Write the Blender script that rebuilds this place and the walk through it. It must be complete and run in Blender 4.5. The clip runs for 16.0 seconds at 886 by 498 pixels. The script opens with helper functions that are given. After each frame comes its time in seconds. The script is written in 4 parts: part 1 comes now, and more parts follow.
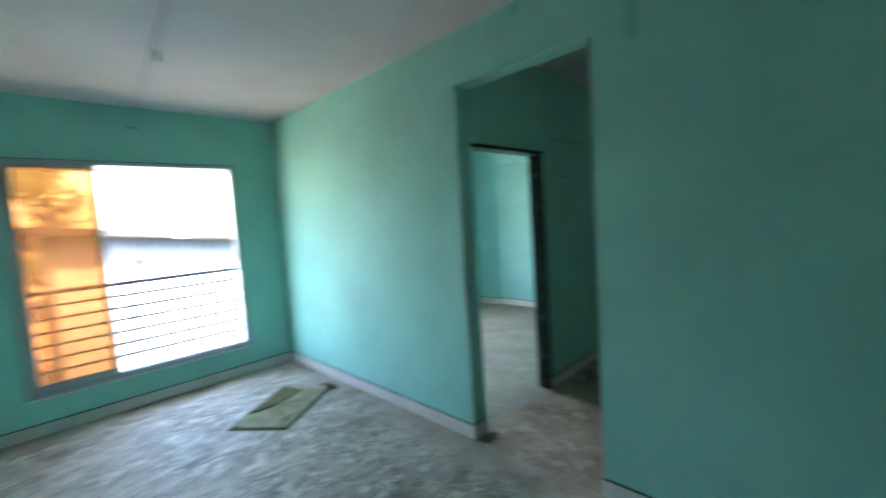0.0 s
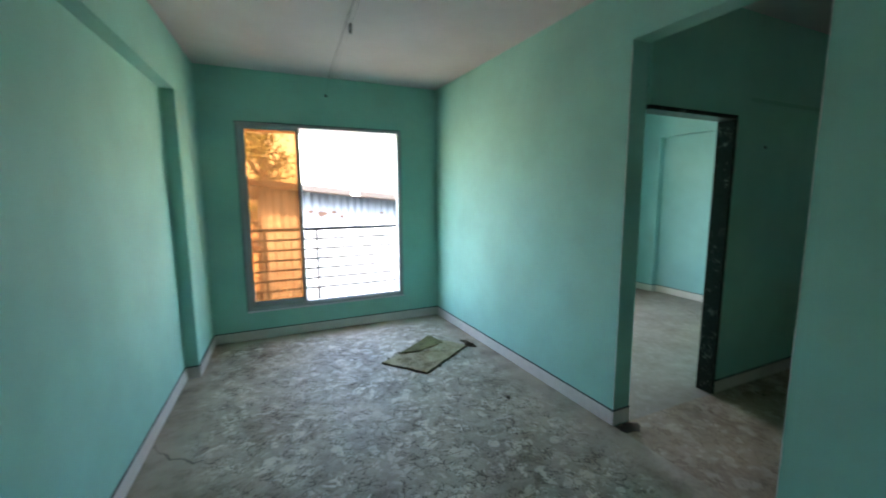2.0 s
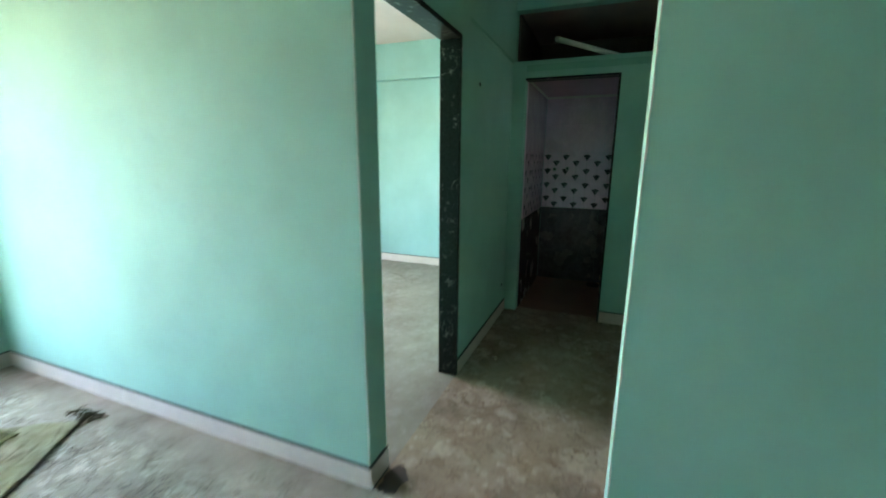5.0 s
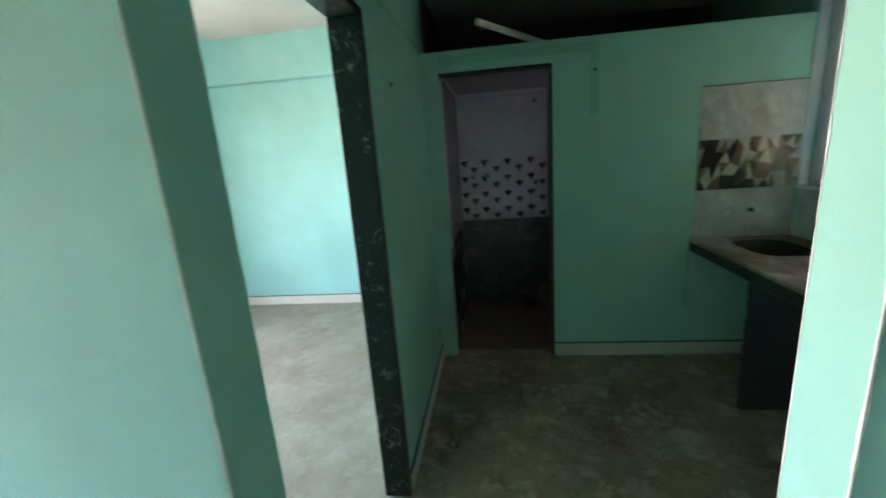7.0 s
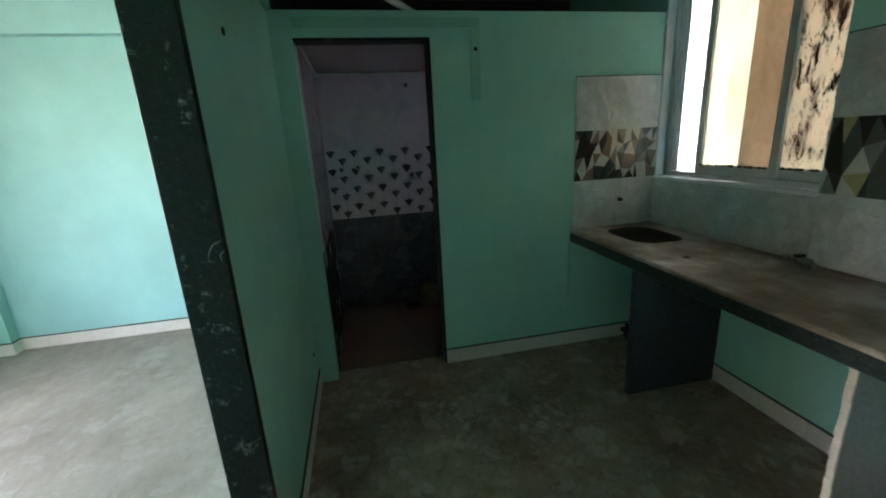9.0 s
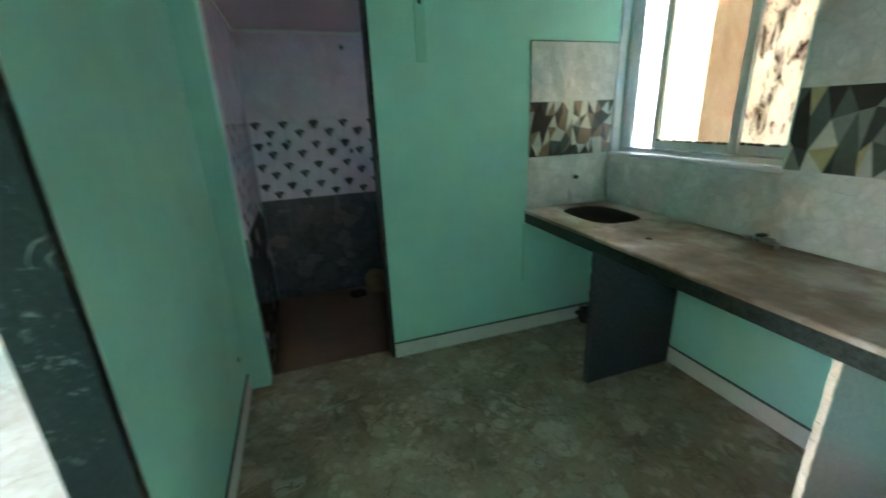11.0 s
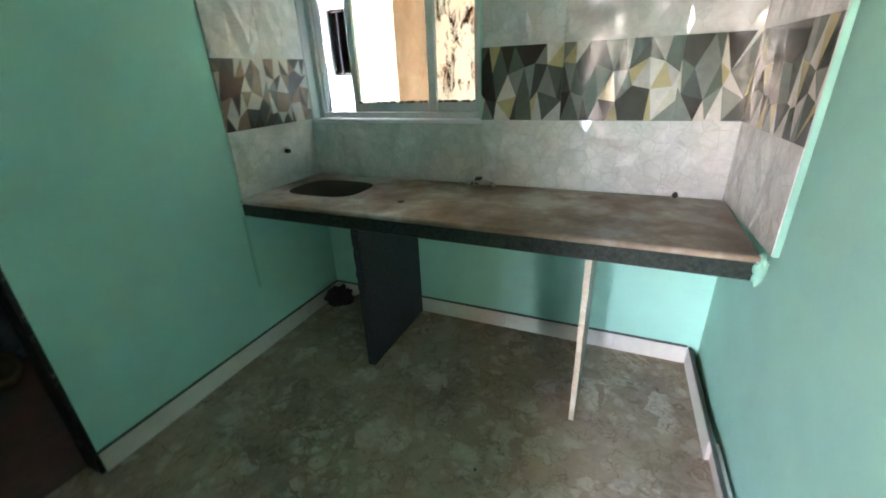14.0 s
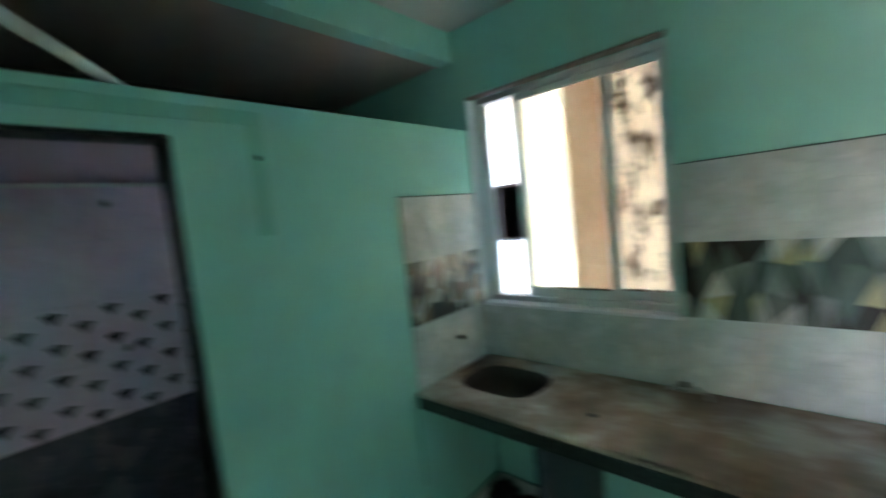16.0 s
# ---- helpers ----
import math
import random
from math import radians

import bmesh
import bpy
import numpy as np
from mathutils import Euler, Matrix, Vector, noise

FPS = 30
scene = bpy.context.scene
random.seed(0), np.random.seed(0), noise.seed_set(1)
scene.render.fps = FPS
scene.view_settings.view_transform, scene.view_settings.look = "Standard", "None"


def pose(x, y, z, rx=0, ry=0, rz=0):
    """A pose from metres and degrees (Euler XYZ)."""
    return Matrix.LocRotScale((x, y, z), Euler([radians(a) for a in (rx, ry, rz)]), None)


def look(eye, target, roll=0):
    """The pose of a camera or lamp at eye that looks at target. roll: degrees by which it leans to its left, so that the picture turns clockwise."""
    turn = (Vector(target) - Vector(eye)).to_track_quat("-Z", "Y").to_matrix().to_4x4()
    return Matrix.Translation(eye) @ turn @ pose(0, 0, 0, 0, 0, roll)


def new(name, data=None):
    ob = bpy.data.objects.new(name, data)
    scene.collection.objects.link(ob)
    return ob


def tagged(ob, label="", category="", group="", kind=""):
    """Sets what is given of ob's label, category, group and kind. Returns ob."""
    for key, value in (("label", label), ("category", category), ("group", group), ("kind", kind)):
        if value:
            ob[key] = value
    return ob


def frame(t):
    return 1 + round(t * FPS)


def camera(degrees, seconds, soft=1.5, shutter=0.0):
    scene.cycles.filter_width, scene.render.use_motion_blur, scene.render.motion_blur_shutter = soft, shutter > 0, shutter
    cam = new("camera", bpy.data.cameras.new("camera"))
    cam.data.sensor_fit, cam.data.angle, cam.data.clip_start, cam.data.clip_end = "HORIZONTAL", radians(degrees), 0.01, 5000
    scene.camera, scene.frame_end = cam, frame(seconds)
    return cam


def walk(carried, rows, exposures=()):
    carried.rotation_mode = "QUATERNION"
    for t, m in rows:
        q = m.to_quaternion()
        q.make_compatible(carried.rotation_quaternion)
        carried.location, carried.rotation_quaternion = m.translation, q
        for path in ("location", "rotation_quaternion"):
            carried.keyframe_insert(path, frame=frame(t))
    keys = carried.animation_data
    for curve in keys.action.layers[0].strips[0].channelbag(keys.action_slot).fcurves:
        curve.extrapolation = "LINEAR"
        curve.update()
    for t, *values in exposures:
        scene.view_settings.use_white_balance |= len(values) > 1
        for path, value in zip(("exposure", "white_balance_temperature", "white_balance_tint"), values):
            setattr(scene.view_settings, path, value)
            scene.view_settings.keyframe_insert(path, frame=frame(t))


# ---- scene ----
cam = camera(94.8, 16.0, 1.75, 0.9)
PATH = [
    (0, (-0.069, 0.007, 1.588), (1.345, 1.411, 1.428), -3.8),
    (0.5, (-0.102, -0.056, 1.586), (0.86, 1.692, 1.442), -3.0),
    (1, (-0.124, -0.068, 1.584), (0.64, 1.773, 1.423), -1.1),
    (1.5, (-0.12, -0.045, 1.571), (0.636, 1.798, 1.39), 0.2),
    (2, (-0.103, 0.037, 1.544), (0.736, 1.832, 1.274), -0.3),
    (2.5, (-0.095, 0.233, 1.517), (1.086, 1.825, 1.252), -1.3),
    (3, (-0.046, 0.428, 1.486), (1.482, 1.67, 1.135), 0.3),
    (3.5, (0.19, 0.575, 1.458), (1.687, 1.869, 1.168), -1.0),
    (4, (0.324, 0.699, 1.451), (1.955, 1.799, 1.093), -0.9),
    (4.5, (0.457, 0.933, 1.42), (2.229, 1.727, 0.942), -0.1),
    (5, (0.712, 1.022, 1.404), (2.525, 1.744, 0.969), 0.4),
    (5.2, (0.848, 1.04, 1.427), (2.658, 1.811, 1.071), 0.3),
    (7.3, (1.53, 1.438, 1.56), (3.464, 1.508, 1.052), -3.2),
    (7.5, (1.572, 1.457, 1.559), (3.5, 1.369, 1.036), -1.9),
    (8, (1.676, 1.552, 1.572), (3.563, 1.195, 1.013), -4.5),
    (8.2, (1.727, 1.537, 1.549), (3.596, 1.145, 0.955), -3.3),
    (10.3, (1.987, 1.386, 1.494), (3.918, 1.063, 1.086), -3.5),
    (10.5, (2.007, 1.365, 1.489), (3.914, 1.014, 1.0), -3.2),
    (11, (2.128, 1.408, 1.462), (3.926, 0.799, 0.832), -2.2),
    (11.5, (2.286, 1.432, 1.473), (3.987, 0.634, 0.787), -0.0),
    (12, (2.486, 1.322, 1.433), (4.164, 0.451, 0.781), -5.1),
    (12.5, (2.524, 1.257, 1.465), (4.046, 0.057, 0.973), -2.9),
    (13, (2.636, 1.353, 1.436), (3.76, -0.211, 0.897), -3.7),
    (13.5, (2.726, 1.487, 1.405), (3.409, -0.243, 0.668), -4.3),
    (14, (2.626, 1.487, 1.408), (3.384, -0.185, 0.615), -2.4),
    (14.5, (2.561, 1.435, 1.489), (3.479, -0.222, 0.845), -0.9),
    (15, (2.618, 1.435, 1.569), (3.62, -0.259, 1.218), -0.6),
    (15.5, (2.715, 1.379, 1.643), (3.689, -0.357, 1.452), -1.8),
    (16, (2.888, 1.416, 1.726), (4.226, -0.061, 1.562), -6.0),
]
EXPOSURES = [(0, 5.58, 6470, 9), (0.5, 5.35, 6970, 11), (1, 5.15, 7120, 12), (2.0, 5.15, 7120, 12), (3.0, 4.95, 7120, 11), (4.0, 5.4, 7070, 7), (4.5, 5.55, 7550, 11), (5.0, 6.15, 7900, 14), (7.5, 6.21, 7500, 22), (8, 6.07, 7650, 24), (10.5, 6.46, 7350, 20), (11, 7.36, 7350, 20), (12, 7.56, 7300, 21), (12.5, 7.16, 7350, 22), (13, 7.06, 7750, 27), (13.5, 6.91, 7650, 26), (14, 7.31, 7600, 27), (14.5, 7.06, 7400, 26), (15, 6.77, 6800, 21), (15.5, 6.87, 6800, 23), (16, 6.91, 6950, 23)]
walk(cam, [(t, look(eye, target, roll)) for t, eye, target, roll in PATH], EXPOSURES)

# ---- world, sun, exposure ----
SUN_EL, SUN_AZ = radians(58), radians(196)      # azimuth clockwise from north (+y)
world = bpy.data.worlds.new("world")
scene.world = world
world.use_nodes = True
sky = world.node_tree.nodes.new("ShaderNodeTexSky")
sky.sky_type = "NISHITA"
sky.sun_disc = False
sky.sun_elevation = SUN_EL
sky.sun_rotation = SUN_AZ
sky.dust_density = 3.0
back = world.node_tree.nodes["Background"]
back.inputs[1].default_value = 0.15
world.node_tree.links.new(sky.outputs[0], back.inputs[0])

sun = new("sun", bpy.data.lights.new("sun", "SUN"))
sun.data.energy = 2.6
sun.data.angle = radians(0.6)
sun.data.color = (1.0, 0.95, 0.87)
sun_dir = Vector((math.sin(SUN_AZ) * math.cos(SUN_EL), math.cos(SUN_AZ) * math.cos(SUN_EL), math.sin(SUN_EL)))
sun.matrix_world = look(sun_dir * 30, (0, 0, 0))

# skylight standing in the bedroom window's opening
skylight = new("bedroom_skylight", bpy.data.lights.new("bedroom_skylight", "AREA"))
skylight.data.shape = "RECTANGLE"
skylight.data.size, skylight.data.size_y = 0.92, 1.80
skylight.data.energy = 0.95
skylight.data.color = (1.0, 0.95, 0.87)
skylight.matrix_world = look((3.62, 4.845, 1.29), (3.62, 0.0, 1.29))


# ---- material kit ----
class Kit:
    """Short hand for one node material."""

    def __init__(self, name):
        self.m = bpy.data.materials.new(name)
        self.m.use_nodes = True
        self.t = self.m.node_tree
        self.bsdf = self.t.nodes["Principled BSDF"]
        self.out = self.t.nodes["Material Output"]
        self.where = self.t.nodes.new("ShaderNodeNewGeometry").outputs["Position"]

    def put(self, socket, value):
        if isinstance(value, bpy.types.NodeSocket):
            self.t.links.new(value, socket)
        elif isinstance(value, (tuple, list)) and len(value) == 3 and socket.type == "RGBA":
            socket.default_value = (*value, 1)
        else:
            socket.default_value = value

    def set(self, **values):
        for key, value in values.items():
            self.put(self.bsdf.inputs[key.replace("_", " ")], value)
        return self

    def node(self, kind, ins=None, out=0, **attrs):
        n = self.t.nodes.new(kind)
        if "noise_dimensions" in attrs:
            n.noise_dimensions = attrs["noise_dimensions"]
        for key, value in (ins or {}).items():
            self.put(n.inputs[key], value)
        return n, n.outputs[out]

    def noise(self, scale, detail=4, rough=0.55, vec=None, distort=0.0, color=False):
        _, o = self.node("ShaderNodeTexNoise", {"Vector": vec or self.where, "Scale": scale, "Detail": detail, "Roughness": rough, "Distortion": distort}, 1 if color else 0)
        return o

    def voronoi(self, scale, vec=None, feature="F1", out="Distance", rand=1.0):
        n = self.t.nodes.new("ShaderNodeTexVoronoi")
        n.feature = feature
        self.put(n.inputs["Vector"], vec or self.where)
        self.put(n.inputs["Scale"], scale)
        self.put(n.inputs["Randomness"], rand)
        return n.outputs[out]

    def ramp(self, fac, *stops):
        n = self.t.nodes.new("ShaderNodeValToRGB")
        e = n.color_ramp.elements
        while len(e) < len(stops):
            e.new(0.5)
        for el, (p, c) in zip(e, stops):
            el.position = p
            el.color = (*c, 1) if isinstance(c, tuple) else (c, c, c, 1)
        self.put(n.inputs[0], fac)
        return n.outputs[0]

    def mix(self, fac, a, b, mode="MIX"):
        n = self.t.nodes.new("ShaderNodeMix")
        n.data_type = "RGBA"
        n.blend_type = mode
        self.put(n.inputs[0], fac)
        self.put(n.inputs[6], a)
        self.put(n.inputs[7], b)
        return n.outputs[2]

    def math(self, op, a, b=0.0, clamp=False):
        n = self.t.nodes.new("ShaderNodeMath")
        n.operation = op
        n.use_clamp = clamp
        self.put(n.inputs[0], a)
        self.put(n.inputs[1], b)
        return n.outputs[0]

    def vmath(self, op, a, b):
        n = self.t.nodes.new("ShaderNodeVectorMath")
        n.operation = op
        self.put(n.inputs[0], a)
        self.put(n.inputs[1], b)
        return n.outputs[0]

    def warp(self, scale, amount):
        c = self.noise(scale, 3, color=True)
        off = self.vmath("MULTIPLY", self.vmath("SUBTRACT", c, (0.5, 0.5, 0.5)), (amount, amount, amount))
        return self.vmath("ADD", self.where, off)

    def xyz(self, vec=None):
        n = self.t.nodes.new("ShaderNodeSeparateXYZ")
        self.put(n.inputs[0], vec or self.where)
        return n.outputs

    def random(self):
        return self.t.nodes.new("ShaderNodeObjectInfo").outputs["Random"]

    def bump(self, height, strength=0.3, distance=0.002):
        n = self.t.nodes.new("ShaderNodeBump")
        self.put(n.inputs["Height"], height)
        self.put(n.inputs["Strength"], strength)
        self.put(n.inputs["Distance"], distance)
        self.put(self.bsdf.inputs["Normal"], n.outputs[0])
        return self

    def surface(self, shader):
        self.t.links.new(shader, self.out.inputs["Surface"])
        return self


def paint(name, base, spread=0.1, rough=0.7):
    """Distemper on hand-trowelled plaster: roller grain, hand marks and faint patches."""
    k = Kit(name)
    big = k.noise(1.3, 4, 0.6)
    fine = k.noise(70, 3, 0.6)
    lo = tuple(c * (1 - spread) for c in base)
    hi = tuple(min(1, c * (1 + spread)) for c in base)
    col = k.ramp(big, (0.3, lo), (0.7, hi))
    col = k.mix(k.math("MULTIPLY", k.ramp(k.noise(9, 6, 0.7), (0.58, 0.0), (0.72, 1.0)), 0.14), col, tuple(c * 0.72 for c in base))
    k.set(Base_Color=col, Roughness=k.ramp(fine, (0.3, rough - 0.08), (0.7, rough + 0.12)), Specular_IOR_Level=0.22)
    h = k.math("ADD", k.math("MULTIPLY", k.noise(4, 3), 1.2), k.math("MULTIPLY", fine, 0.22))
    k.bump(h, 0.35, 0.006)
    return k.m


def plain(name, base, rough=0.5, metal=0.0, grain=40, spread=0.15, bump=0.15, spec=0.5):
    k = Kit(name)
    n = k.noise(grain, 4, 0.6)
    lo = tuple(c * (1 - spread) for c in base)
    hi = tuple(min(1, c * (1 + spread)) for c in base)
    col = k.mix(0.5, k.ramp(n, (0.3, lo), (0.7, hi)), k.ramp(k.noise(grain / 9, 3), (0.3, lo), (0.7, hi)))
    k.set(Base_Color=col, Roughness=k.ramp(n, (0.3, max(0.02, rough - 0.07)), (0.7, min(1, rough + 0.1))), Metallic=metal, Specular_IOR_Level=spec)
    k.bump(n, bump, 0.002)
    return k.m


TEAL = (0.285, 0.60, 0.525)
M_TEAL = paint("teal_distemper", TEAL)
# the same teal, bluer and darker: sky light put into the bedroom's colour
M_TEAL_SKYLIT = paint("sky_tinted_teal_distemper", (0.25, 0.535, 0.545))
M_TEAL_RIDGE = paint("teal_over_filler", (0.225, 0.52, 0.43), 0.14)
M_CEIL = paint("dull_white_ceiling_wash", (0.56, 0.535, 0.54), 0.08, 0.75)
M_LOFTCEIL = paint("pinkish_raw_slab", (0.40, 0.32, 0.30), 0.15, 0.85)
M_CHIP = plain("bare_white_putty", (0.68, 0.70, 0.66), 0.9, grain=60, spread=0.15)
M_BATHCEIL = paint("pink_white_bath_ceiling", (0.62, 0.47, 0.56), 0.08, 0.7)
# one dark brown-grey for loft walls, floor patch, sink bowl and neighbour's room
M_DARK_COAT = paint("dark_brown_grey_coat", (0.085, 0.072, 0.066), 0.25, 0.9)
M_BARE = paint("bare_cement_plaster", (0.26, 0.22, 0.20), 0.18, 0.85)
M_OUTER = paint("outer_cement_paint", (0.62, 0.60, 0.56), 0.12, 0.8)
M_CREAM = plain("cream_skirting_tile", (0.60, 0.56, 0.52), 0.35, grain=25, spread=0.12)
M_DARK_JOINT = plain("dark_joint", (0.07, 0.09, 0.085), 0.9)
M_ALU = plain("dusty_aluminium", (0.56, 0.57, 0.59), 0.5, 0.25, grain=60, spread=0.12)
M_ALU_DARK = plain("grey_anodised_aluminium", (0.37, 0.385, 0.41), 0.45, 0.3, grain=60, spread=0.12)
M_STEEL = plain("dark_painted_steel", (0.022, 0.02, 0.024), 0.6, 0.0)
M_PVC = plain("white_pvc", (0.66, 0.66, 0.64), 0.45)
M_CHROME = plain("tarnished_chrome", (0.42, 0.42, 0.42), 0.3, 0.9)
M_BLACK = plain("black_cavity", (0.012, 0.011, 0.011), 0.8)
M_WHITE = plain("white_marble_lining", (0.63, 0.61, 0.66), 0.35, grain=12, spread=0.1)
M_BATHFLOOR = plain("red_brown_bath_floor", (0.20, 0.11, 0.085), 0.55, grain=14, spread=0.35)
M_EDGE = plain("sawn_cream_stone_edge", (0.52, 0.44, 0.35), 0.8, grain=80, spread=0.25, bump=0.5)


def floor_material(name, dark, mid, light, spread, margin, scale=1.0, line=1.0, blur=0.0):
    """Tile under dried plaster slurry: overlapping trowel smears, dark crescents and crumbs, a smoother rim along the walls."""
    k = Kit(name)
    w = k.warp(6 * scale, 0.22)
    w2 = k.vmath("ADD", k.warp(13 * scale, 0.11), (3.7, 1.9, 0.0))
    base = k.ramp(k.noise(2.0, 7, 0.68), (0.30, dark), (0.50, mid), (0.74, tuple(c * 1.35 for c in mid)))
    smear = k.noise(8.5 * scale, 8, 0.66, vec=w, distort=1.6)
    petals = k.math("SUBTRACT", 1.0, k.voronoi(10 * scale, w, feature="SMOOTH_F1"))
    petals2 = k.math("SUBTRACT", 1.0, k.voronoi(21 * scale, w2))
    tint = k.xyz(k.voronoi(10 * scale, w, out="Color"))[0]
    a = k.math("MULTIPLY", k.ramp(petals, (0.575 - blur, 0.0), (0.635 + blur, 1.0)), k.ramp(tint, (0.30, 0.1), (0.75, 1.0)))
    b = k.math("MULTIPLY", k.ramp(petals2, (0.58, 0.0), (0.70, 0.9)), k.ramp(k.noise(4, 4), (0.42, 0.0), (0.62, 1.0)))
    c = k.ramp(smear, (0.43, 0.0), (0.475, 1.0))
    spots = k.math("ADD", k.math("MULTIPLY", k.math("MAXIMUM", a, b), c), k.math("MULTIPLY", c, 0.22), True)
    spots = k.math("MULTIPLY", spots, k.ramp(k.noise(1.4, 4), (0.30, 0.35), (0.62, 1.0)))
    spots = k.math("MULTIPLY", spots, spread)
    if margin:
        p = k.xyz()
        rim = k.math("MINIMUM", k.math("SUBTRACT", 2.0, p[0]), k.math("ADD", p[0], 0.70))
        rim = k.math("MINIMUM", k.math("ABSOLUTE", rim), k.math("ABSOLUTE", k.math("SUBTRACT", 4.71, p[1])))
        rim = k.math("ADD", rim, k.math("MULTIPLY", k.math("SUBTRACT", k.noise(3.0, 4), 0.5), 0.4))
        inside = k.ramp(rim, (0.10, 0.0), (0.36, 1.0))
        spots = k.math("MULTIPLY", spots, inside)
    pale = k.ramp(k.noise(38, 4, 0.7), (0.3, tuple(v * 0.72 for v in light)), (0.7, light))
    col = k.mix(spots, base, pale)
    edge = k.voronoi(12 * scale, k.warp(15 * scale, 0.2), feature="DISTANCE_TO_EDGE")
    arcs = k.math("MULTIPLY", k.ramp(edge, (0.0, 1.0), (0.06, 0.0)), k.ramp(k.noise(7, 5, 0.65), (0.43, 0.0), (0.54, 0.95)))
    arcs = k.math("MULTIPLY", arcs, spread * line)
    if margin:
        arcs = k.math("MULTIPLY", arcs, inside)
    col = k.mix(arcs, col, tuple(v * 0.5 for v in dark))
    crumbs = k.ramp(k.noise(90, 3, 0.6), (0.66, 0.0), (0.72, 0.6))
    col = k.mix(crumbs, col, tuple(v * 0.55 for v in dark))
    k.set(Base_Color=col, Roughness=k.ramp(k.noise(14, 4), (0.3, 0.42), (0.7, 0.75)), Specular_IOR_Level=0.22)
    h = k.math("ADD", k.math("MULTIPLY", spots, 0.8), k.math("ADD", k.math("MULTIPLY", k.noise(40, 5, 0.7), 0.5), k.math("MULTIPLY", arcs, -0.5)))
    k.bump(h, 0.75, 0.005)
    return k.m


M_FLOOR = floor_material("slurry_smeared_floor", (0.135, 0.108, 0.08), (0.355, 0.30, 0.24), (0.82, 0.745, 0.64), 1.0, True, 1.0, 1.15)
M_FLOOR_LOBBY = floor_material("brown_dust_floor", (0.13, 0.085, 0.058), (0.29, 0.222, 0.165), (0.58, 0.49, 0.40), 0.9, False, 0.8, 0.45, 0.05)
M_FLOOR_BED = floor_material("beige_dust_floor", (0.20, 0.178, 0.15), (0.265, 0.24, 0.208), (0.42, 0.395, 0.36), 0.6, False, 0.7, 0.25)


def granite(name, base, fleck, dust=0.0, vein=0.0, spec=0.45):
    k = Kit(name)
    n = k.noise(55, 6, 0.75)
    col = k.ramp(n, (0.40, base), (0.66, fleck))
    veins = k.ramp(k.voronoi(7, k.warp(5, 0.35), feature="DISTANCE_TO_EDGE"), (0.0, 1.0), (0.03, 0.0))
    col = k.mix(k.math("MULTIPLY", veins, k.ramp(k.noise(6, 3), (0.55, 0.0), (0.68, vein))), col, tuple(min(1, c * 3 + 0.15) for c in fleck))
    if dust:
        d = k.ramp(k.noise(2.4, 6, 0.65), (0.30, dust * 0.6), (0.6, dust))
        brown = k.ramp(k.noise(2.9, 5, 0.6, vec=k.vmath("ADD", k.where, (3.0, 1.0, 0.0))), (0.36, (0.17, 0.105, 0.072)), (0.5, (0.29, 0.21, 0.16)), (0.62, (0.50, 0.45, 0.41)))
        col = k.mix(d, col, brown)
        k.set(Roughness=k.ramp(k.noise(9, 5), (0.3, 0.35), (0.7, 0.7)))
    else:
        k.set(Roughness=0.3)
    if vein:
        scuff = k.ramp(k.noise(17, 7, 0.8), (0.565, 0.0), (0.67, 0.6))
        col = k.mix(scuff, col, (0.30, 0.33, 0.32))
    k.set(Base_Color=col, Specular_IOR_Level=spec)
    k.bump(k.noise(60, 3), 0.15, 0.001)
    return k.m


M_BLACKMARBLE = granite("black_veined_marble", (0.012, 0.016, 0.016), (0.020, 0.028, 0.026), 0.0, 0.9, 0.13)
M_GRANITE = granite("green_black_granite", (0.011, 0.016, 0.014), (0.032, 0.045, 0.04), 0.0, 0.0, 0.25)
M_GRANITE_TOP = granite("granite_under_brown_dust", (0.03, 0.035, 0.032), (0.06, 0.07, 0.065), 0.95)
M_SLAB_GREY = granite("blue_grey_stone", (0.028, 0.032, 0.040), (0.058, 0.064, 0.076), 0.0, 0.0, 0.2)
M_SLAB_BROWN = granite("brown_grey_stone", (0.11, 0.095, 0.085), (0.18, 0.16, 0.145))


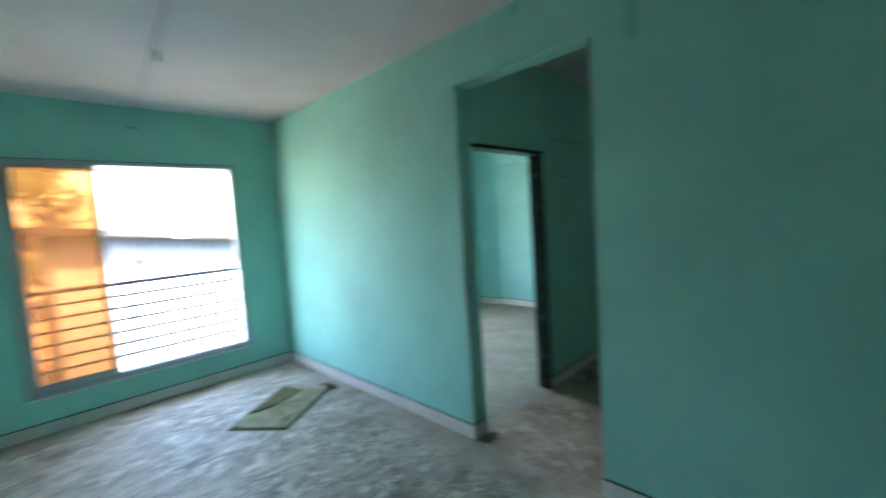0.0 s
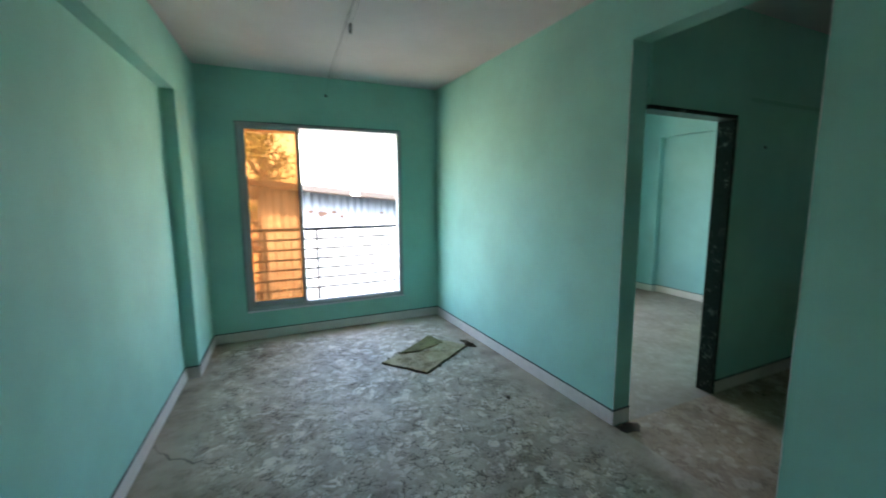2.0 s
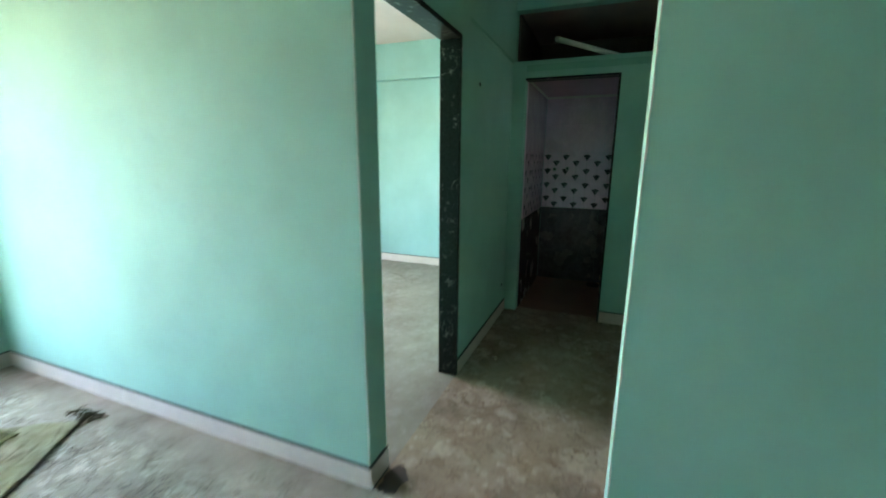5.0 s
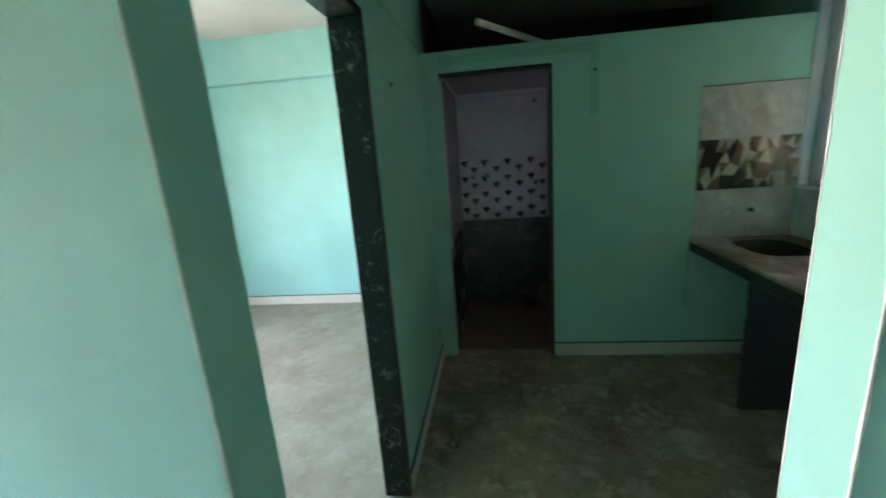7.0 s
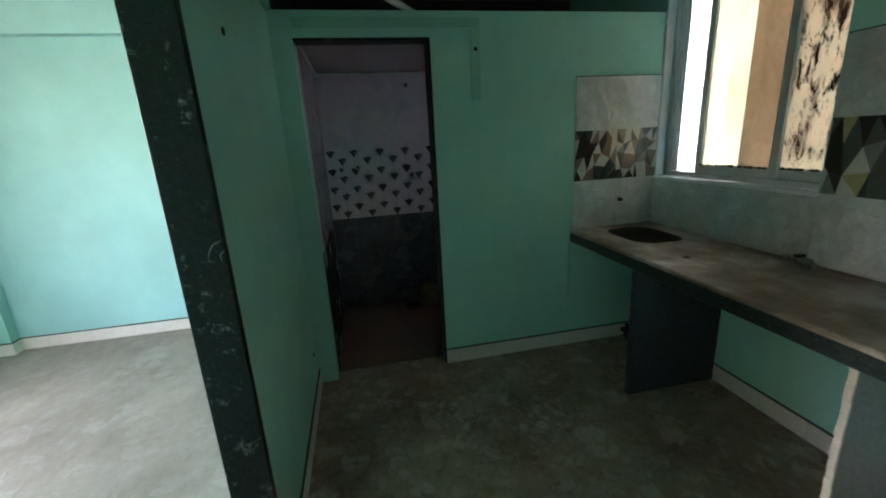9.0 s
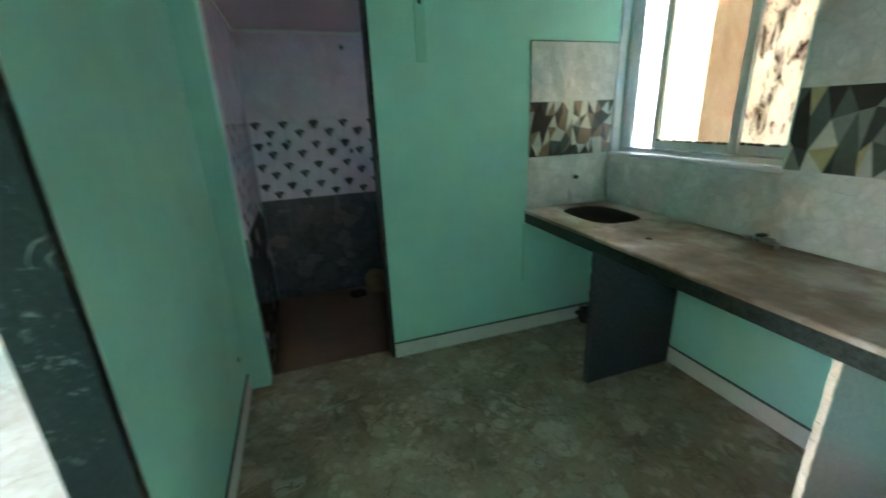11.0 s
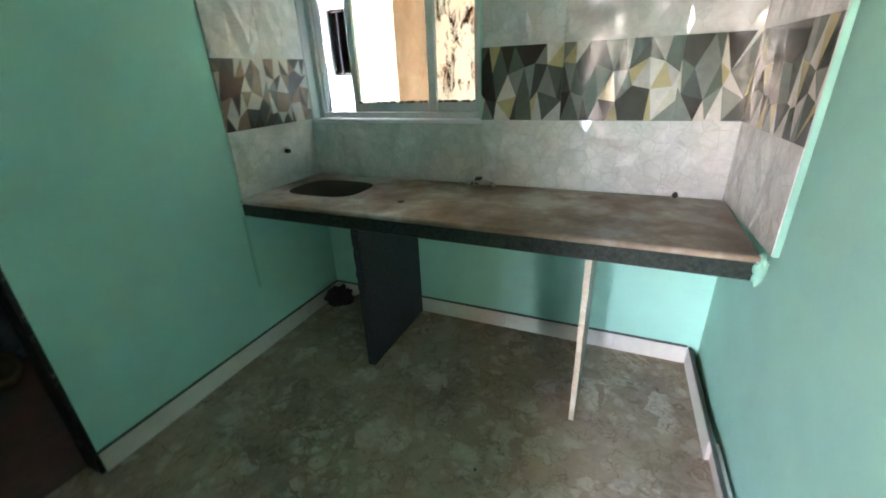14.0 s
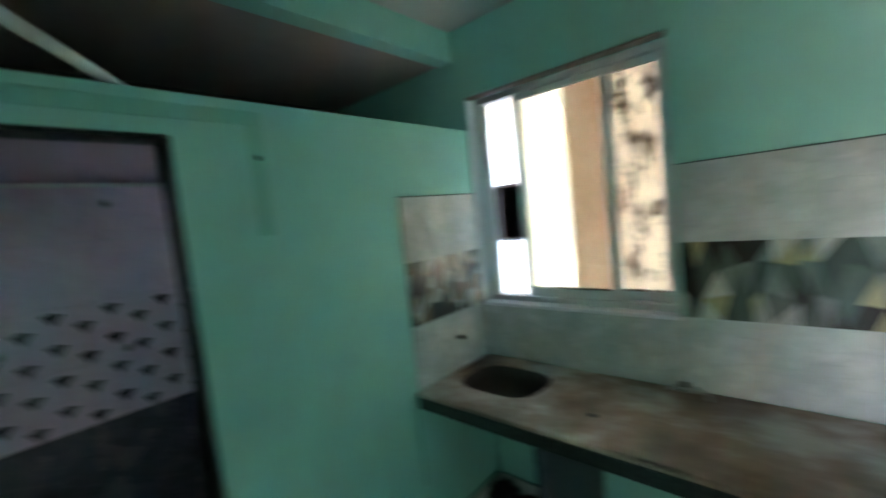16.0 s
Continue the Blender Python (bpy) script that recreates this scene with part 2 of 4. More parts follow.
def wall_tile(name, lo, hi, vein, rough=0.06, relief=0.35, crease=0.0):
    """Glazed marble-print tile with a faceted, glossy glaze."""
    k = Kit(name)
    w = k.warp(4, 0.25)
    cloud = k.noise(6, 6, 0.65, vec=w)
    col = k.ramp(cloud, (0.35, lo), (0.65, hi))
    v = k.ramp(k.voronoi(13, k.warp(9, 0.12), feature="DISTANCE_TO_EDGE"), (0.0, 1.0), (0.12, 0.0))
    col = k.mix(k.math("MULTIPLY", v, 0.22), col, vein)
    if crease:
        # dark creases and cell tones paint the shading of the pressed facets
        line = k.ramp(k.voronoi(17, k.warp(3, 0.06), feature="DISTANCE_TO_EDGE"), (0.0, 1.0), (0.035, 0.0))
        cell = k.xyz(k.voronoi(17, k.warp(3, 0.06), out="Color"))[0]
        col = k.mix(k.math("MULTIPLY", cell, crease * 0.45), col, tuple(c * 0.62 for c in lo))
        col = k.mix(k.math("MULTIPLY", k.math("MULTIPLY", line, k.ramp(k.noise(11, 3), (0.4, 0.2), (0.6, 1.0))), crease), col, vein)
    tone = k.math("ADD", 0.94, k.math("MULTIPLY", k.random(), 0.1))
    col = k.mix(1.0, col, k.mix(tone, (0, 0, 0), (1, 1, 1)), "MULTIPLY")
    k.set(Base_Color=col, Roughness=k.ramp(k.noise(5, 4), (0.3, rough), (0.75, rough + 0.12)), Specular_IOR_Level=0.55)
    slope = k.math("MULTIPLY", k.voronoi(14, k.warp(6, 0.1), feature="SMOOTH_F1"), 1.0)
    k.bump(k.math("ADD", k.noise(7, 3), k.math("MULTIPLY", slope, 0.3)), relief, 0.004)
    return k.m


M_TILE = wall_tile("grey_marble_print_tile", (0.47, 0.48, 0.475), (0.62, 0.625, 0.62), (0.31, 0.34, 0.335), 0.035, 0.06, 0.6)
M_TILE_BATH = wall_tile("lavender_white_bath_tile", (0.70, 0.52, 0.66), (0.82, 0.66, 0.78), (0.55, 0.46, 0.52), 0.08, 0.02)
M_TILE_SLATE = wall_tile("slate_print_bath_tile", (0.05, 0.052, 0.068), (0.10, 0.104, 0.125), (0.17, 0.17, 0.20), 0.2, 0.03)
M_PRINT_DARK = plain("dark_print_facet", (0.06, 0.052, 0.06), 0.18, grain=30)
M_PRINT_STEM = plain("pale_grey_print_line", (0.52, 0.42, 0.49), 0.18, grain=30)
M_PRINT_GREY = plain("grey_print_facet", (0.17, 0.17, 0.185), 0.18, grain=30)
FACETS = [plain("print_facet", c, 0.13, grain=35, spread=0.2, bump=0.05) for c in (
    (0.035, 0.028, 0.025), (0.075, 0.095, 0.08), (0.16, 0.18, 0.165), (0.36, 0.36, 0.345),
    (0.50, 0.49, 0.475), (0.34, 0.30, 0.165), (0.17, 0.12, 0.085), (0.045, 0.055, 0.052), (0.46, 0.43, 0.38))]


def clear_pane(name, tint, gloss=0.06):
    k = Kit(name)
    _, tr = k.node("ShaderNodeBsdfTransparent", {"Color": tint})
    _, gl = k.node("ShaderNodeBsdfGlossy", {"Color": (1, 1, 1), "Roughness": 0.03})
    fr, fo = k.node("ShaderNodeFresnel", {"IOR": 1.45})
    _, mx = k.node("ShaderNodeMixShader", {0: k.math("MULTIPLY", fo, 1.0)})
    n = k.t.nodes[-1]
    k.t.links.new(tr, n.inputs[1])
    k.t.links.new(gl, n.inputs[2])
    return k.surface(mx).m


def dusty_pane(name, tint, dirt, lo, hi, scale, see=0.15):
    """Film-covered glass that glows by the light behind it; dirt where the film has peeled."""
    k = Kit(name)
    n1 = k.noise(scale, 6, 0.75, vec=k.vmath("MULTIPLY", k.where, (1.0, 1.0, 0.38)), distort=0.6)
    col = k.ramp(n1, (lo, dirt), (hi, tint))
    _, tl = k.node("ShaderNodeBsdfTranslucent", {"Color": col})
    _, tr = k.node("ShaderNodeBsdfTransparent", {"Color": tint})
    _, mx = k.node("ShaderNodeMixShader", {0: see})
    n = k.t.nodes[-1]
    k.t.links.new(tl, n.inputs[1])
    k.t.links.new(tr, n.inputs[2])
    return k.surface(mx).m


def amber_pane():
    """Tinted glass; an even translucent film is mixed in as haze to lift its dark tones."""
    k = Kit("amber_tinted_glass")
    film = k.ramp(k.noise(5, 5, 0.6), (0.3, (0.34, 0.20, 0.10)), (0.7, (0.46, 0.29, 0.16)))
    _, tr = k.node("ShaderNodeBsdfTransparent", {"Color": (0.48, 0.305, 0.18)})
    _, tl = k.node("ShaderNodeBsdfTranslucent", {"Color": film})
    _, mx = k.node("ShaderNodeMixShader", {0: 0.17})
    n = k.t.nodes[-1]
    k.t.links.new(tr, n.inputs[1])
    k.t.links.new(tl, n.inputs[2])
    return k.surface(mx).m


M_AMBER = amber_pane()
M_PANE_CREAM = dusty_pane("cream_film_glass", (0.97, 0.90, 0.74), (0.90, 0.80, 0.6), 0.3, 0.5, 9, 0.35)
M_PANE_ORANGE = dusty_pane("orange_film_glass", (0.54, 0.43, 0.32), (0.42, 0.31, 0.21), 0.3, 0.62, 12, 0.05)
M_PANE_PEEL = dusty_pane("peeling_film_glass", (0.80, 0.66, 0.53), (0.07, 0.04, 0.025), 0.40, 0.50, 24, 0.03)


def tin_material():
    k = Kit("weathered_tin_sheet")
    rust = k.ramp(k.noise(1.5, 7, 0.7), (0.66, 0.0), (0.70, 1.0))
    streak = k.noise(3, 5, 0.6, vec=k.vmath("MULTIPLY", k.where, (5.0, 1.0, 0.5)))
    col = k.ramp(streak, (0.3, (0.10, 0.125, 0.16)), (0.7, (0.17, 0.195, 0.225)))
    col = k.mix(rust, col, (0.15, 0.085, 0.055))
    k.set(Base_Color=col, Roughness=0.6, Metallic=0.1)
    k.bump(k.noise(20, 3), 0.2, 0.004)
    return k.m


def cloth(name, lo, hi, weave=320):
    k = Kit(name)
    n = k.noise(7, 6, 0.65)
    col = k.ramp(n, (0.32, lo), (0.68, hi))
    p = k.xyz()
    along = k.math("ADD", k.math("MULTIPLY", p[0], 0.83), k.math("MULTIPLY", p[1], 0.57))
    across = k.math("SUBTRACT", k.math("MULTIPLY", p[1], 0.83), k.math("MULTIPLY", p[0], 0.57))
    both = k.t.nodes.new("ShaderNodeCombineXYZ")
    k.put(both.inputs[0], k.math("MULTIPLY", along, 5.0))
    k.put(both.inputs[1], k.math("MULTIPLY", across, 26.0))
    crease = k.noise(1.0, 4, 0.6, vec=both.outputs[0], distort=0.8)
    # shade of the folds is put into the colour along the crease valleys
    col = k.mix(k.math("MULTIPLY", k.ramp(crease, (0.36, 1.0), (0.47, 0.0)), 0.55), col, tuple(c * 0.45 for c in lo))
    k.set(Base_Color=col, Roughness=0.85, Specular_IOR_Level=0.2)
    k.bump(k.math("ADD", k.noise(weave, 2), k.math("ADD", k.math("MULTIPLY", k.noise(22, 5, 0.6), 1.6), k.math("MULTIPLY", crease, 3.0))), 0.9, 0.006)
    return k.m


M_TIN = tin_material()
M_RUST = plain("dark_rust", (0.055, 0.03, 0.02), 0.9, grain=9, spread=0.4)
M_ROOF = plain("sooty_roof_sheet", (0.08, 0.065, 0.06), 0.8, grain=6, spread=0.4)
M_SACK = cloth("woven_khaki_sack", (0.25, 0.215, 0.115), (0.46, 0.42, 0.28))
M_SACK_IN = cloth("olive_sack_inside", (0.10, 0.095, 0.035), (0.18, 0.165, 0.07))
M_FRAY = cloth("dark_frayed_hem", (0.05, 0.045, 0.03), (0.12, 0.10, 0.06))
M_RAG = cloth("dirty_white_rag", (0.20, 0.165, 0.14), (0.46, 0.42, 0.38))
M_SOOTEDGE = plain("soot_black_fascia", (0.014, 0.012, 0.013), 0.9, grain=8, spread=0.5)
M_BARK = plain("bark", (0.12, 0.085, 0.06), 0.9, grain=18, spread=0.4, bump=0.6)
M_LEAF = plain("leaf", (0.075, 0.115, 0.035), 0.6, grain=5, spread=0.4)
M_EARTH = plain("dry_earth", (0.17, 0.14, 0.105), 0.95, grain=2, spread=0.3)
M_HOUSE = paint("sun_faded_house_paint", (0.55, 0.47, 0.38), 0.15, 0.85)
M_NEIGHBOUR = paint("whitewashed_neighbour_wall", (0.66, 0.65, 0.63), 0.08, 0.85)
M_DARKGLASS = plain("dark_window_glass", (0.05, 0.05, 0.07), 0.2)
M_POT = plain("beige_glazed_pot", (0.22, 0.15, 0.08), 0.6, grain=20, spread=0.3)


# ---- mesh kit ----
def box(bm, a, b, bevel=0.0, mat=0):
    a, b = Vector(a), Vector(b)
    geo = bmesh.ops.create_cube(bm, size=1, matrix=Matrix.Translation((a + b) / 2) @ Matrix.Diagonal((*(b - a), 1)))
    faces = {f for v in geo["verts"] for f in v.link_faces}
    for f in faces:
        f.material_index = mat
    if bevel:
        edges = list({e for v in geo["verts"] for e in v.link_edges})
        bmesh.ops.bevel(bm, geom=edges, offset=bevel, segments=1, affect="EDGES", clamp_overlap=True)
    return bm


def made(name, bm, *materials, smooth=False):
    me = bpy.data.meshes.new(name)
    bmesh.ops.recalc_face_normals(bm, faces=bm.faces[:])
    bm.to_mesh(me)
    bm.free()
    for m in materials:
        me.materials.append(m)
    if smooth:
        me.polygons.foreach_set("use_smooth", [True] * len(me.polygons))
    return new(name, me)


def part(name, bm, material, parent, label="", smooth=False):
    mats = material if isinstance(material, (tuple, list)) else (material,)
    ob = made(name, bm, *mats, smooth=smooth)
    ob.parent = parent
    if label:
        ob["label"] = label
    return ob


def root(name, label="", category="", kind="", group=""):
    return tagged(new(name), label, category, group, kind)


def one_box(a, b, bevel=0.0):
    return box(bmesh.new(), a, b, bevel)


def tube(bm, points, radius, sides=10):
    """A round bar along points."""
    rings = []
    pts = [Vector(p) for p in points]
    for i, p in enumerate(pts):
        d = (pts[min(i + 1, len(pts) - 1)] - pts[max(i - 1, 0)]).normalized()
        up = Vector((0, 0, 1)) if abs(d.z) < 0.9 else Vector((1, 0, 0))
        s = d.cross(up).normalized()
        u = s.cross(d)
        r = radius[i] if isinstance(radius, (list, tuple)) else radius
        rings.append([bm.verts.new(p + (s * math.cos(2 * math.pi * j / sides) + u * math.sin(2 * math.pi * j / sides)) * r) for j in range(sides)])
    for r0, r1 in zip(rings, rings[1:]):
        for j in range(sides):
            bm.faces.new((r0[j], r0[(j + 1) % sides], r1[(j + 1) % sides], r1[j]))
    bm.faces.new(rings[0])
    bm.faces.new(rings[-1][::-1])
    return bm


def wall_mesh(us, zs, solid, place, t0, t1):
    """A wall in cells of the grid us x zs; solid(u, z) says which stand; place(u, w, z) lays it in the world; t0, t1: its faces."""
    bm = bmesh.new()
    vs = {}

    def v(i, j, w):
        if (i, j, w) not in vs:
            vs[i, j, w] = bm.verts.new(place(us[i], (t0, t1)[w], zs[j]))
        return vs[i, j, w]

    n, m = len(us) - 1, len(zs) - 1
    full = {(i, j): solid((us[i] + us[i + 1]) / 2, (zs[j] + zs[j + 1]) / 2) for i in range(n) for j in range(m)}
    for (i, j), on in full.items():
        if not on:
            continue
        for w in (0, 1):
            bm.faces.new((v(i, j, w), v(i + 1, j, w), v(i + 1, j + 1, w), v(i, j + 1, w)))
        for di, dj, e in ((-1, 0, ((i, j), (i, j + 1))), (1, 0, ((i + 1, j), (i + 1, j + 1))), (0, -1, ((i, j), (i + 1, j))), (0, 1, ((i, j + 1), (i + 1, j + 1)))):
            if not full.get((i + di, j + dj), False):
                bm.faces.new((v(*e[0], 0), v(*e[1], 0), v(*e[1], 1), v(*e[0], 1)))
    return bm


def wall(name, axis, lo, hi, t0, t1, z0, z1, holes=(), material=None, skew=None):
    """A wall along x or y from lo to hi, faces at t0 and t1, with rectangular holes (u0, u1, z0, z1)."""
    us = sorted({lo, hi, *(h[0] for h in holes if lo < h[0] < hi), *(h[1] for h in holes if lo < h[1] < hi)})
    zs = sorted({z0, z1, *(h[2] for h in holes if z0 < h[2] < z1), *(h[3] for h in holes if z0 < h[3] < z1)})
    solid = lambda u, z: not any(h[0] < u < h[1] and h[2] < z < h[3] for h in holes)
    put = (lambda u, w, z: (u, w, z)) if axis == "x" else (lambda u, w, z: (w, u, z))
    lay = (lambda u, w, z: skew(*put(u, w, z))) if skew else put
    ob = made(name, wall_mesh(us, zs, solid, lay, t0, t1), material or M_TEAL)
    return tagged(ob, kind="structure")


# ---- plan ----
H = 2.78                       # ceiling
XE, XE2 = 2.0, 2.145           # wall between living room and lobby
YN, YN2 = 4.715, 4.865         # window wall
YD, YD2 = 1.85, 1.962          # wall between lobby and bedroom
YB = 1.738                     # the bathroom's north face
XK, XK2 = 4.365, 4.465         # wall between kitchen and bathroom
YS, YS2 = -0.53, -0.70         # kitchen's outer wall
XO, XO2 = 5.61, 5.76           # east outer wall
WEST = lambda y: -0.69 - (3.92 - y) * 0.072      # the west wall runs a little askew
WIN = (-0.20, 1.53, 0.31, 2.27)
BEDWIN = (3.14, 4.46, 0.31, 2.27)
KWIN = (3.31, 4.36, 1.17, 2.39)
LOFT = 2.2
ZT = 0.865                     # worktop

west_lay = lambda x, y, z: (x + WEST(y), y, z)
wall("wall_west", "y", -1.7, YN2, -0.22, 0.0, -0.1, H, skew=west_lay)
wall("beam_west", "y", -1.7, YN, 0.0, 0.10, 2.36, H, skew=west_lay)
wall("column_northwest", "y", 3.92, YN, 0.0, 0.10, 0.0, 2.36, skew=west_lay)
wall("wall_north", "x", -0.62, XO2, YN, YN2, -0.1, H, [WIN, BEDWIN])
wall("wall_south", "x", -1.35, XE, -1.85, -1.7, -0.1, H)
kw = lambda x, y, z: (x + (0.078 * max(0.0, min(1.0, (0.94 - y) / 1.47)) - 0.022 * min(1.0, max(0.0, (1.4 - y) / 0.3)) if x > 2.05 else 0.0), y, z)
wall("wall_east", "y", -1.85, YN, XE, XE2, -0.1, H, [(0.932, 1.868, -0.1, 2.44)], skew=kw)
wall("wall_bedroom", "x", XE2, XO, YD, YD2, -0.1, H, [(XE2, 3.05, -0.1, 2.08)])
wall("wall_kitchen_east", "y", YS, YD, XK, XK2, -0.1, LOFT, [(0.995, 1.737, -0.1, 2.065)])
# second hole: unseen opening added to brighten the bathroom
wall("wall_kitchen_south", "x", XE2, XO2, YS2, YS, -0.1, H, [KWIN, (4.80, 5.20, 1.475, 2.04)])
wall("wall_east_outer", "y", YS, YN, XO, XO2, -0.1, H, material=M_TEAL_SKYLIT)
wall("beam_bedroom_east", "y", YD2, YN, XO - 0.09, XO, 2.36, H, material=M_TEAL_SKYLIT)
wall("column_northeast", "y", 4.33, YN, XO - 0.09, XO, 0.0, 2.36, material=M_TEAL_SKYLIT)
wall("beam_loft", "y", YS, YD, 4.43, 4.53, 2.61, H)

ceil = bmesh.new()
box(ceil, (-1.4, -1.85, H), (XO2, YN2, H + 0.12))
tagged(made("ceiling", ceil, M_CEIL), kind="structure")
tagged(made("ceiling_loft", one_box((4.53, YS, 2.62), (XO, YD, H - 0.004)), M_LOFTCEIL), kind="structure")
# thin dark sheets over the loft's back and side walls
tagged(made("wall_loft_back", one_box((XO - 0.02, YS, LOFT), (XO - 0.003, YD, 2.616)), M_DARK_COAT), kind="structure")
tagged(made("wall_loft_side", one_box((XK2 + 0.06, YD - 0.02, LOFT), (XO - 0.022, YD - 0.003, 2.616)), M_DARK_COAT), kind="structure")
tagged(made("wall_bath_north", one_box((XK2 + 0.001, YB, -0.1), (XO - 0.001, YD - 0.001, 2.074)), M_BARE), kind="structure")
tagged(made("ceiling_bath", one_box((XK2, YS + 0.001, 2.075), (XO - 0.001, YD - 0.001, 2.084)), M_BATHCEIL), kind="structure")
tagged(made("loft_slab", one_box((XK2, YS, 2.085), (XO, YD, LOFT - 0.004)), M_BARE), kind="structure")
tagged(made("roof_parapet", one_box((-1.4, -1.85, H + 0.124), (XO2, YN2, H + 0.30)), M_OUTER), kind="structure")
tagged(made("lower_storey", one_box((-1.4, -1.85, -3.2), (XO2, YN2, -0.104)), M_OUTER), kind="structure")

# ---- floor ----
floor = tagged(made("floor", one_box((-1.3, -1.7, -0.1), (XO, YN, -0.012)), M_DARK_JOINT), kind="structure")
tagged(made("floor_bath", one_box((XK2, YS, -0.01), (XO, YD, 0.002)), M_BATHFLOOR), kind="structure")


def floor_tiles(x0, x1, y0, y1, ox, oy, material, step=0.6, gap=0.0008):
    shapes = {}
    i0, i1 = math.floor((x0 - ox) / step), math.ceil((x1 - ox) / step)
    j0, j1 = math.floor((y0 - oy) / step), math.ceil((y1 - oy) / step)
    for i in range(i0, i1):
        for j in range(j0, j1):
            a, b = max(x0, ox + i * step), min(x1, ox + (i + 1) * step)
            c, d = max(y0, oy + j * step), min(y1, oy + (j + 1) * step)
            if b - a < 0.01 or d - c < 0.01:
                continue
            key = (round(b - a, 3), round(d - c, 3))
            if key not in shapes:
                bm = one_box((gap / 2 - key[0] / 2, gap / 2 - key[1] / 2, -0.013), (key[0] / 2 - gap / 2, key[1] / 2 - gap / 2, 0))
                ob = made("floor_tile", bm, material)
                shapes[key] = ob.data
            else:
                ob = new("floor_tile", shapes[key])
            ob.location = ((a + b) / 2, (c + d) / 2, 0)
            ob.parent = floor


floor_tiles(-1.05, XE, -1.7, YN, 2.58, 1.41, M_FLOOR)
floor_tiles(XE, XK2, YS, YD, 2.58, 1.41, M_FLOOR_LOBBY)
floor_tiles(XE2, XO, YD, YN, 2.58, 1.41, M_FLOOR_BED)

# ---- skirting ----
def skirting(p0, p1, side, h=0.1, t=0.011, step=0.6):
    """Skirting tiles along p0 to p1; side: unit vector into the room. A dark line runs on top of them."""
    p0, p1, side = Vector((*p0, 0)), Vector((*p1, 0)), Vector((*side, 0))
    d = (p1 - p0).normalized()
    length = (p1 - p0).length
    base = root("baseboard", kind="structure")
    n = max(1, math.ceil(length / step - 0.05))
    turn = Matrix((( d.x, side.x, 0, 0), (d.y, side.y, 0, 0), (0, 0, 1, 0), (0, 0, 0, 1)))
    cuts = [min(length, i * step) for i in range(n)] + [length]
    shapes = {}
    for a, b in zip(cuts, cuts[1:]):
        key = round(b - a, 3)
        if key not in shapes:
            bm = one_box((0.001, -0.006, 0.0), (key - 0.001, t, h - 0.004), 0.0015)
            ob = part("skirting_tile", bm, M_CREAM, base)
            shapes[key] = ob.data
        else:
            ob = new("skirting_tile", shapes[key])
            ob.parent = base
        jig = random.uniform(-0.001, 0.0015)
        ob.matrix_local = Matrix.Translation(p0 + d * a + side * jig) @ turn
    line = part("bedding_line", one_box((0, -0.006, h - 0.0045), (length, t - 0.002, h + 0.005)), M_DARK_JOINT, base)
    line.matrix_local = Matrix.Translation(p0) @ turn
    return base


wd = Vector((0.072, 1.0)).normalized()
ws = (wd.y, -wd.x)
skirting((WEST(-1.7), -1.7), (WEST(3.92), 3.92), ws)
skirting((WEST(3.92), 3.92), (WEST(3.92) + 0.111, 3.92), (0, -1))
skirting((WEST(3.92) + 0.10, 3.92), (WEST(YN) + 0.10, YN), ws)
skirting((WEST(YN) + 0.11, YN), (XE, YN), (0, -1))
skirting((XE, YN - 0.011), (XE, 1.868), (-1, 0))
skirting((XE - 0.011, 1.868), (XE2, 1.868), (0, -1))
skirting((XE, 0.932), (XE, -1.7), (-1, 0))
skirting((XE, -1.7), (-1.1, -1.7), (0, 1))
skirting((3.05, YD), (XK, YD), (0, -1))
skirting((XK, 0.995), (XK, YS), (-1, 0))
skirting((XK - 0.011, YS), (2.215, YS), (0, 1))
skirting((2.2025, YS + 0.011), (2.1255, 0.94), (1, 0))
skirting((XO, YD2), (XO, 4.33), (-1, 0))
skirting((XO, 4.33), (XO - 0.101, 4.33), (0, -1))
skirting((XO - 0.09, 4.33), (XO - 0.09, YN), (-1, 0))
skirting((XO - 0.1, YN), (XE2, YN), (0, -1))

# ---- door lining to the bedroom, black marble ----
lining = root("door_frame_1", "black veined marble lining of the bedroom doorway", "door frame", "structure")
part("jamb", one_box((3.018, YD - 0.006, 0.0), (3.05, YD2 + 0.006, 2.052), 0.002), M_BLACKMARBLE, lining)
part("head", one_box((XE2 + 0.002, YD - 0.006, 2.053), (3.05, YD2 + 0.006, 2.080), 0.002), M_BLACKMARBLE, lining)
lining = root("door_frame_2", "thin dark stone lining of the bathroom doorway", "door frame", "structure")
part("jamb", one_box((XK - 0.003, 0.995, 0.0), (XK2 + 0.003, 1.012, 2.048), 0.002), M_BLACKMARBLE, lining)
part("head", one_box((XK - 0.003, 0.995, 2.049), (XK2 + 0.003, 1.737, 2.065), 0.002), M_BLACKMARBLE, lining)


# ---- windows ----
def ring(a, b, y0, y1, wx, wz0, wz1):
    """A rectangular frame in the plane x-z between corners a and b."""
    bm = bmesh.new()
    box(bm, (a[0], y0, a[1]), (a[0] + wx, y1, b[1]), 0.003)
    box(bm, (b[0] - wx, y0, a[1]), (b[0], y1, b[1]), 0.003)
    box(bm, (a[0] + wx, y0, a[1]), (b[0] - wx, y1, a[1] + wz0), 0.003)
    box(bm, (a[0] + wx, y0, b[1] - wz1), (b[0] - wx, y1, b[1]), 0.003)
    return bm


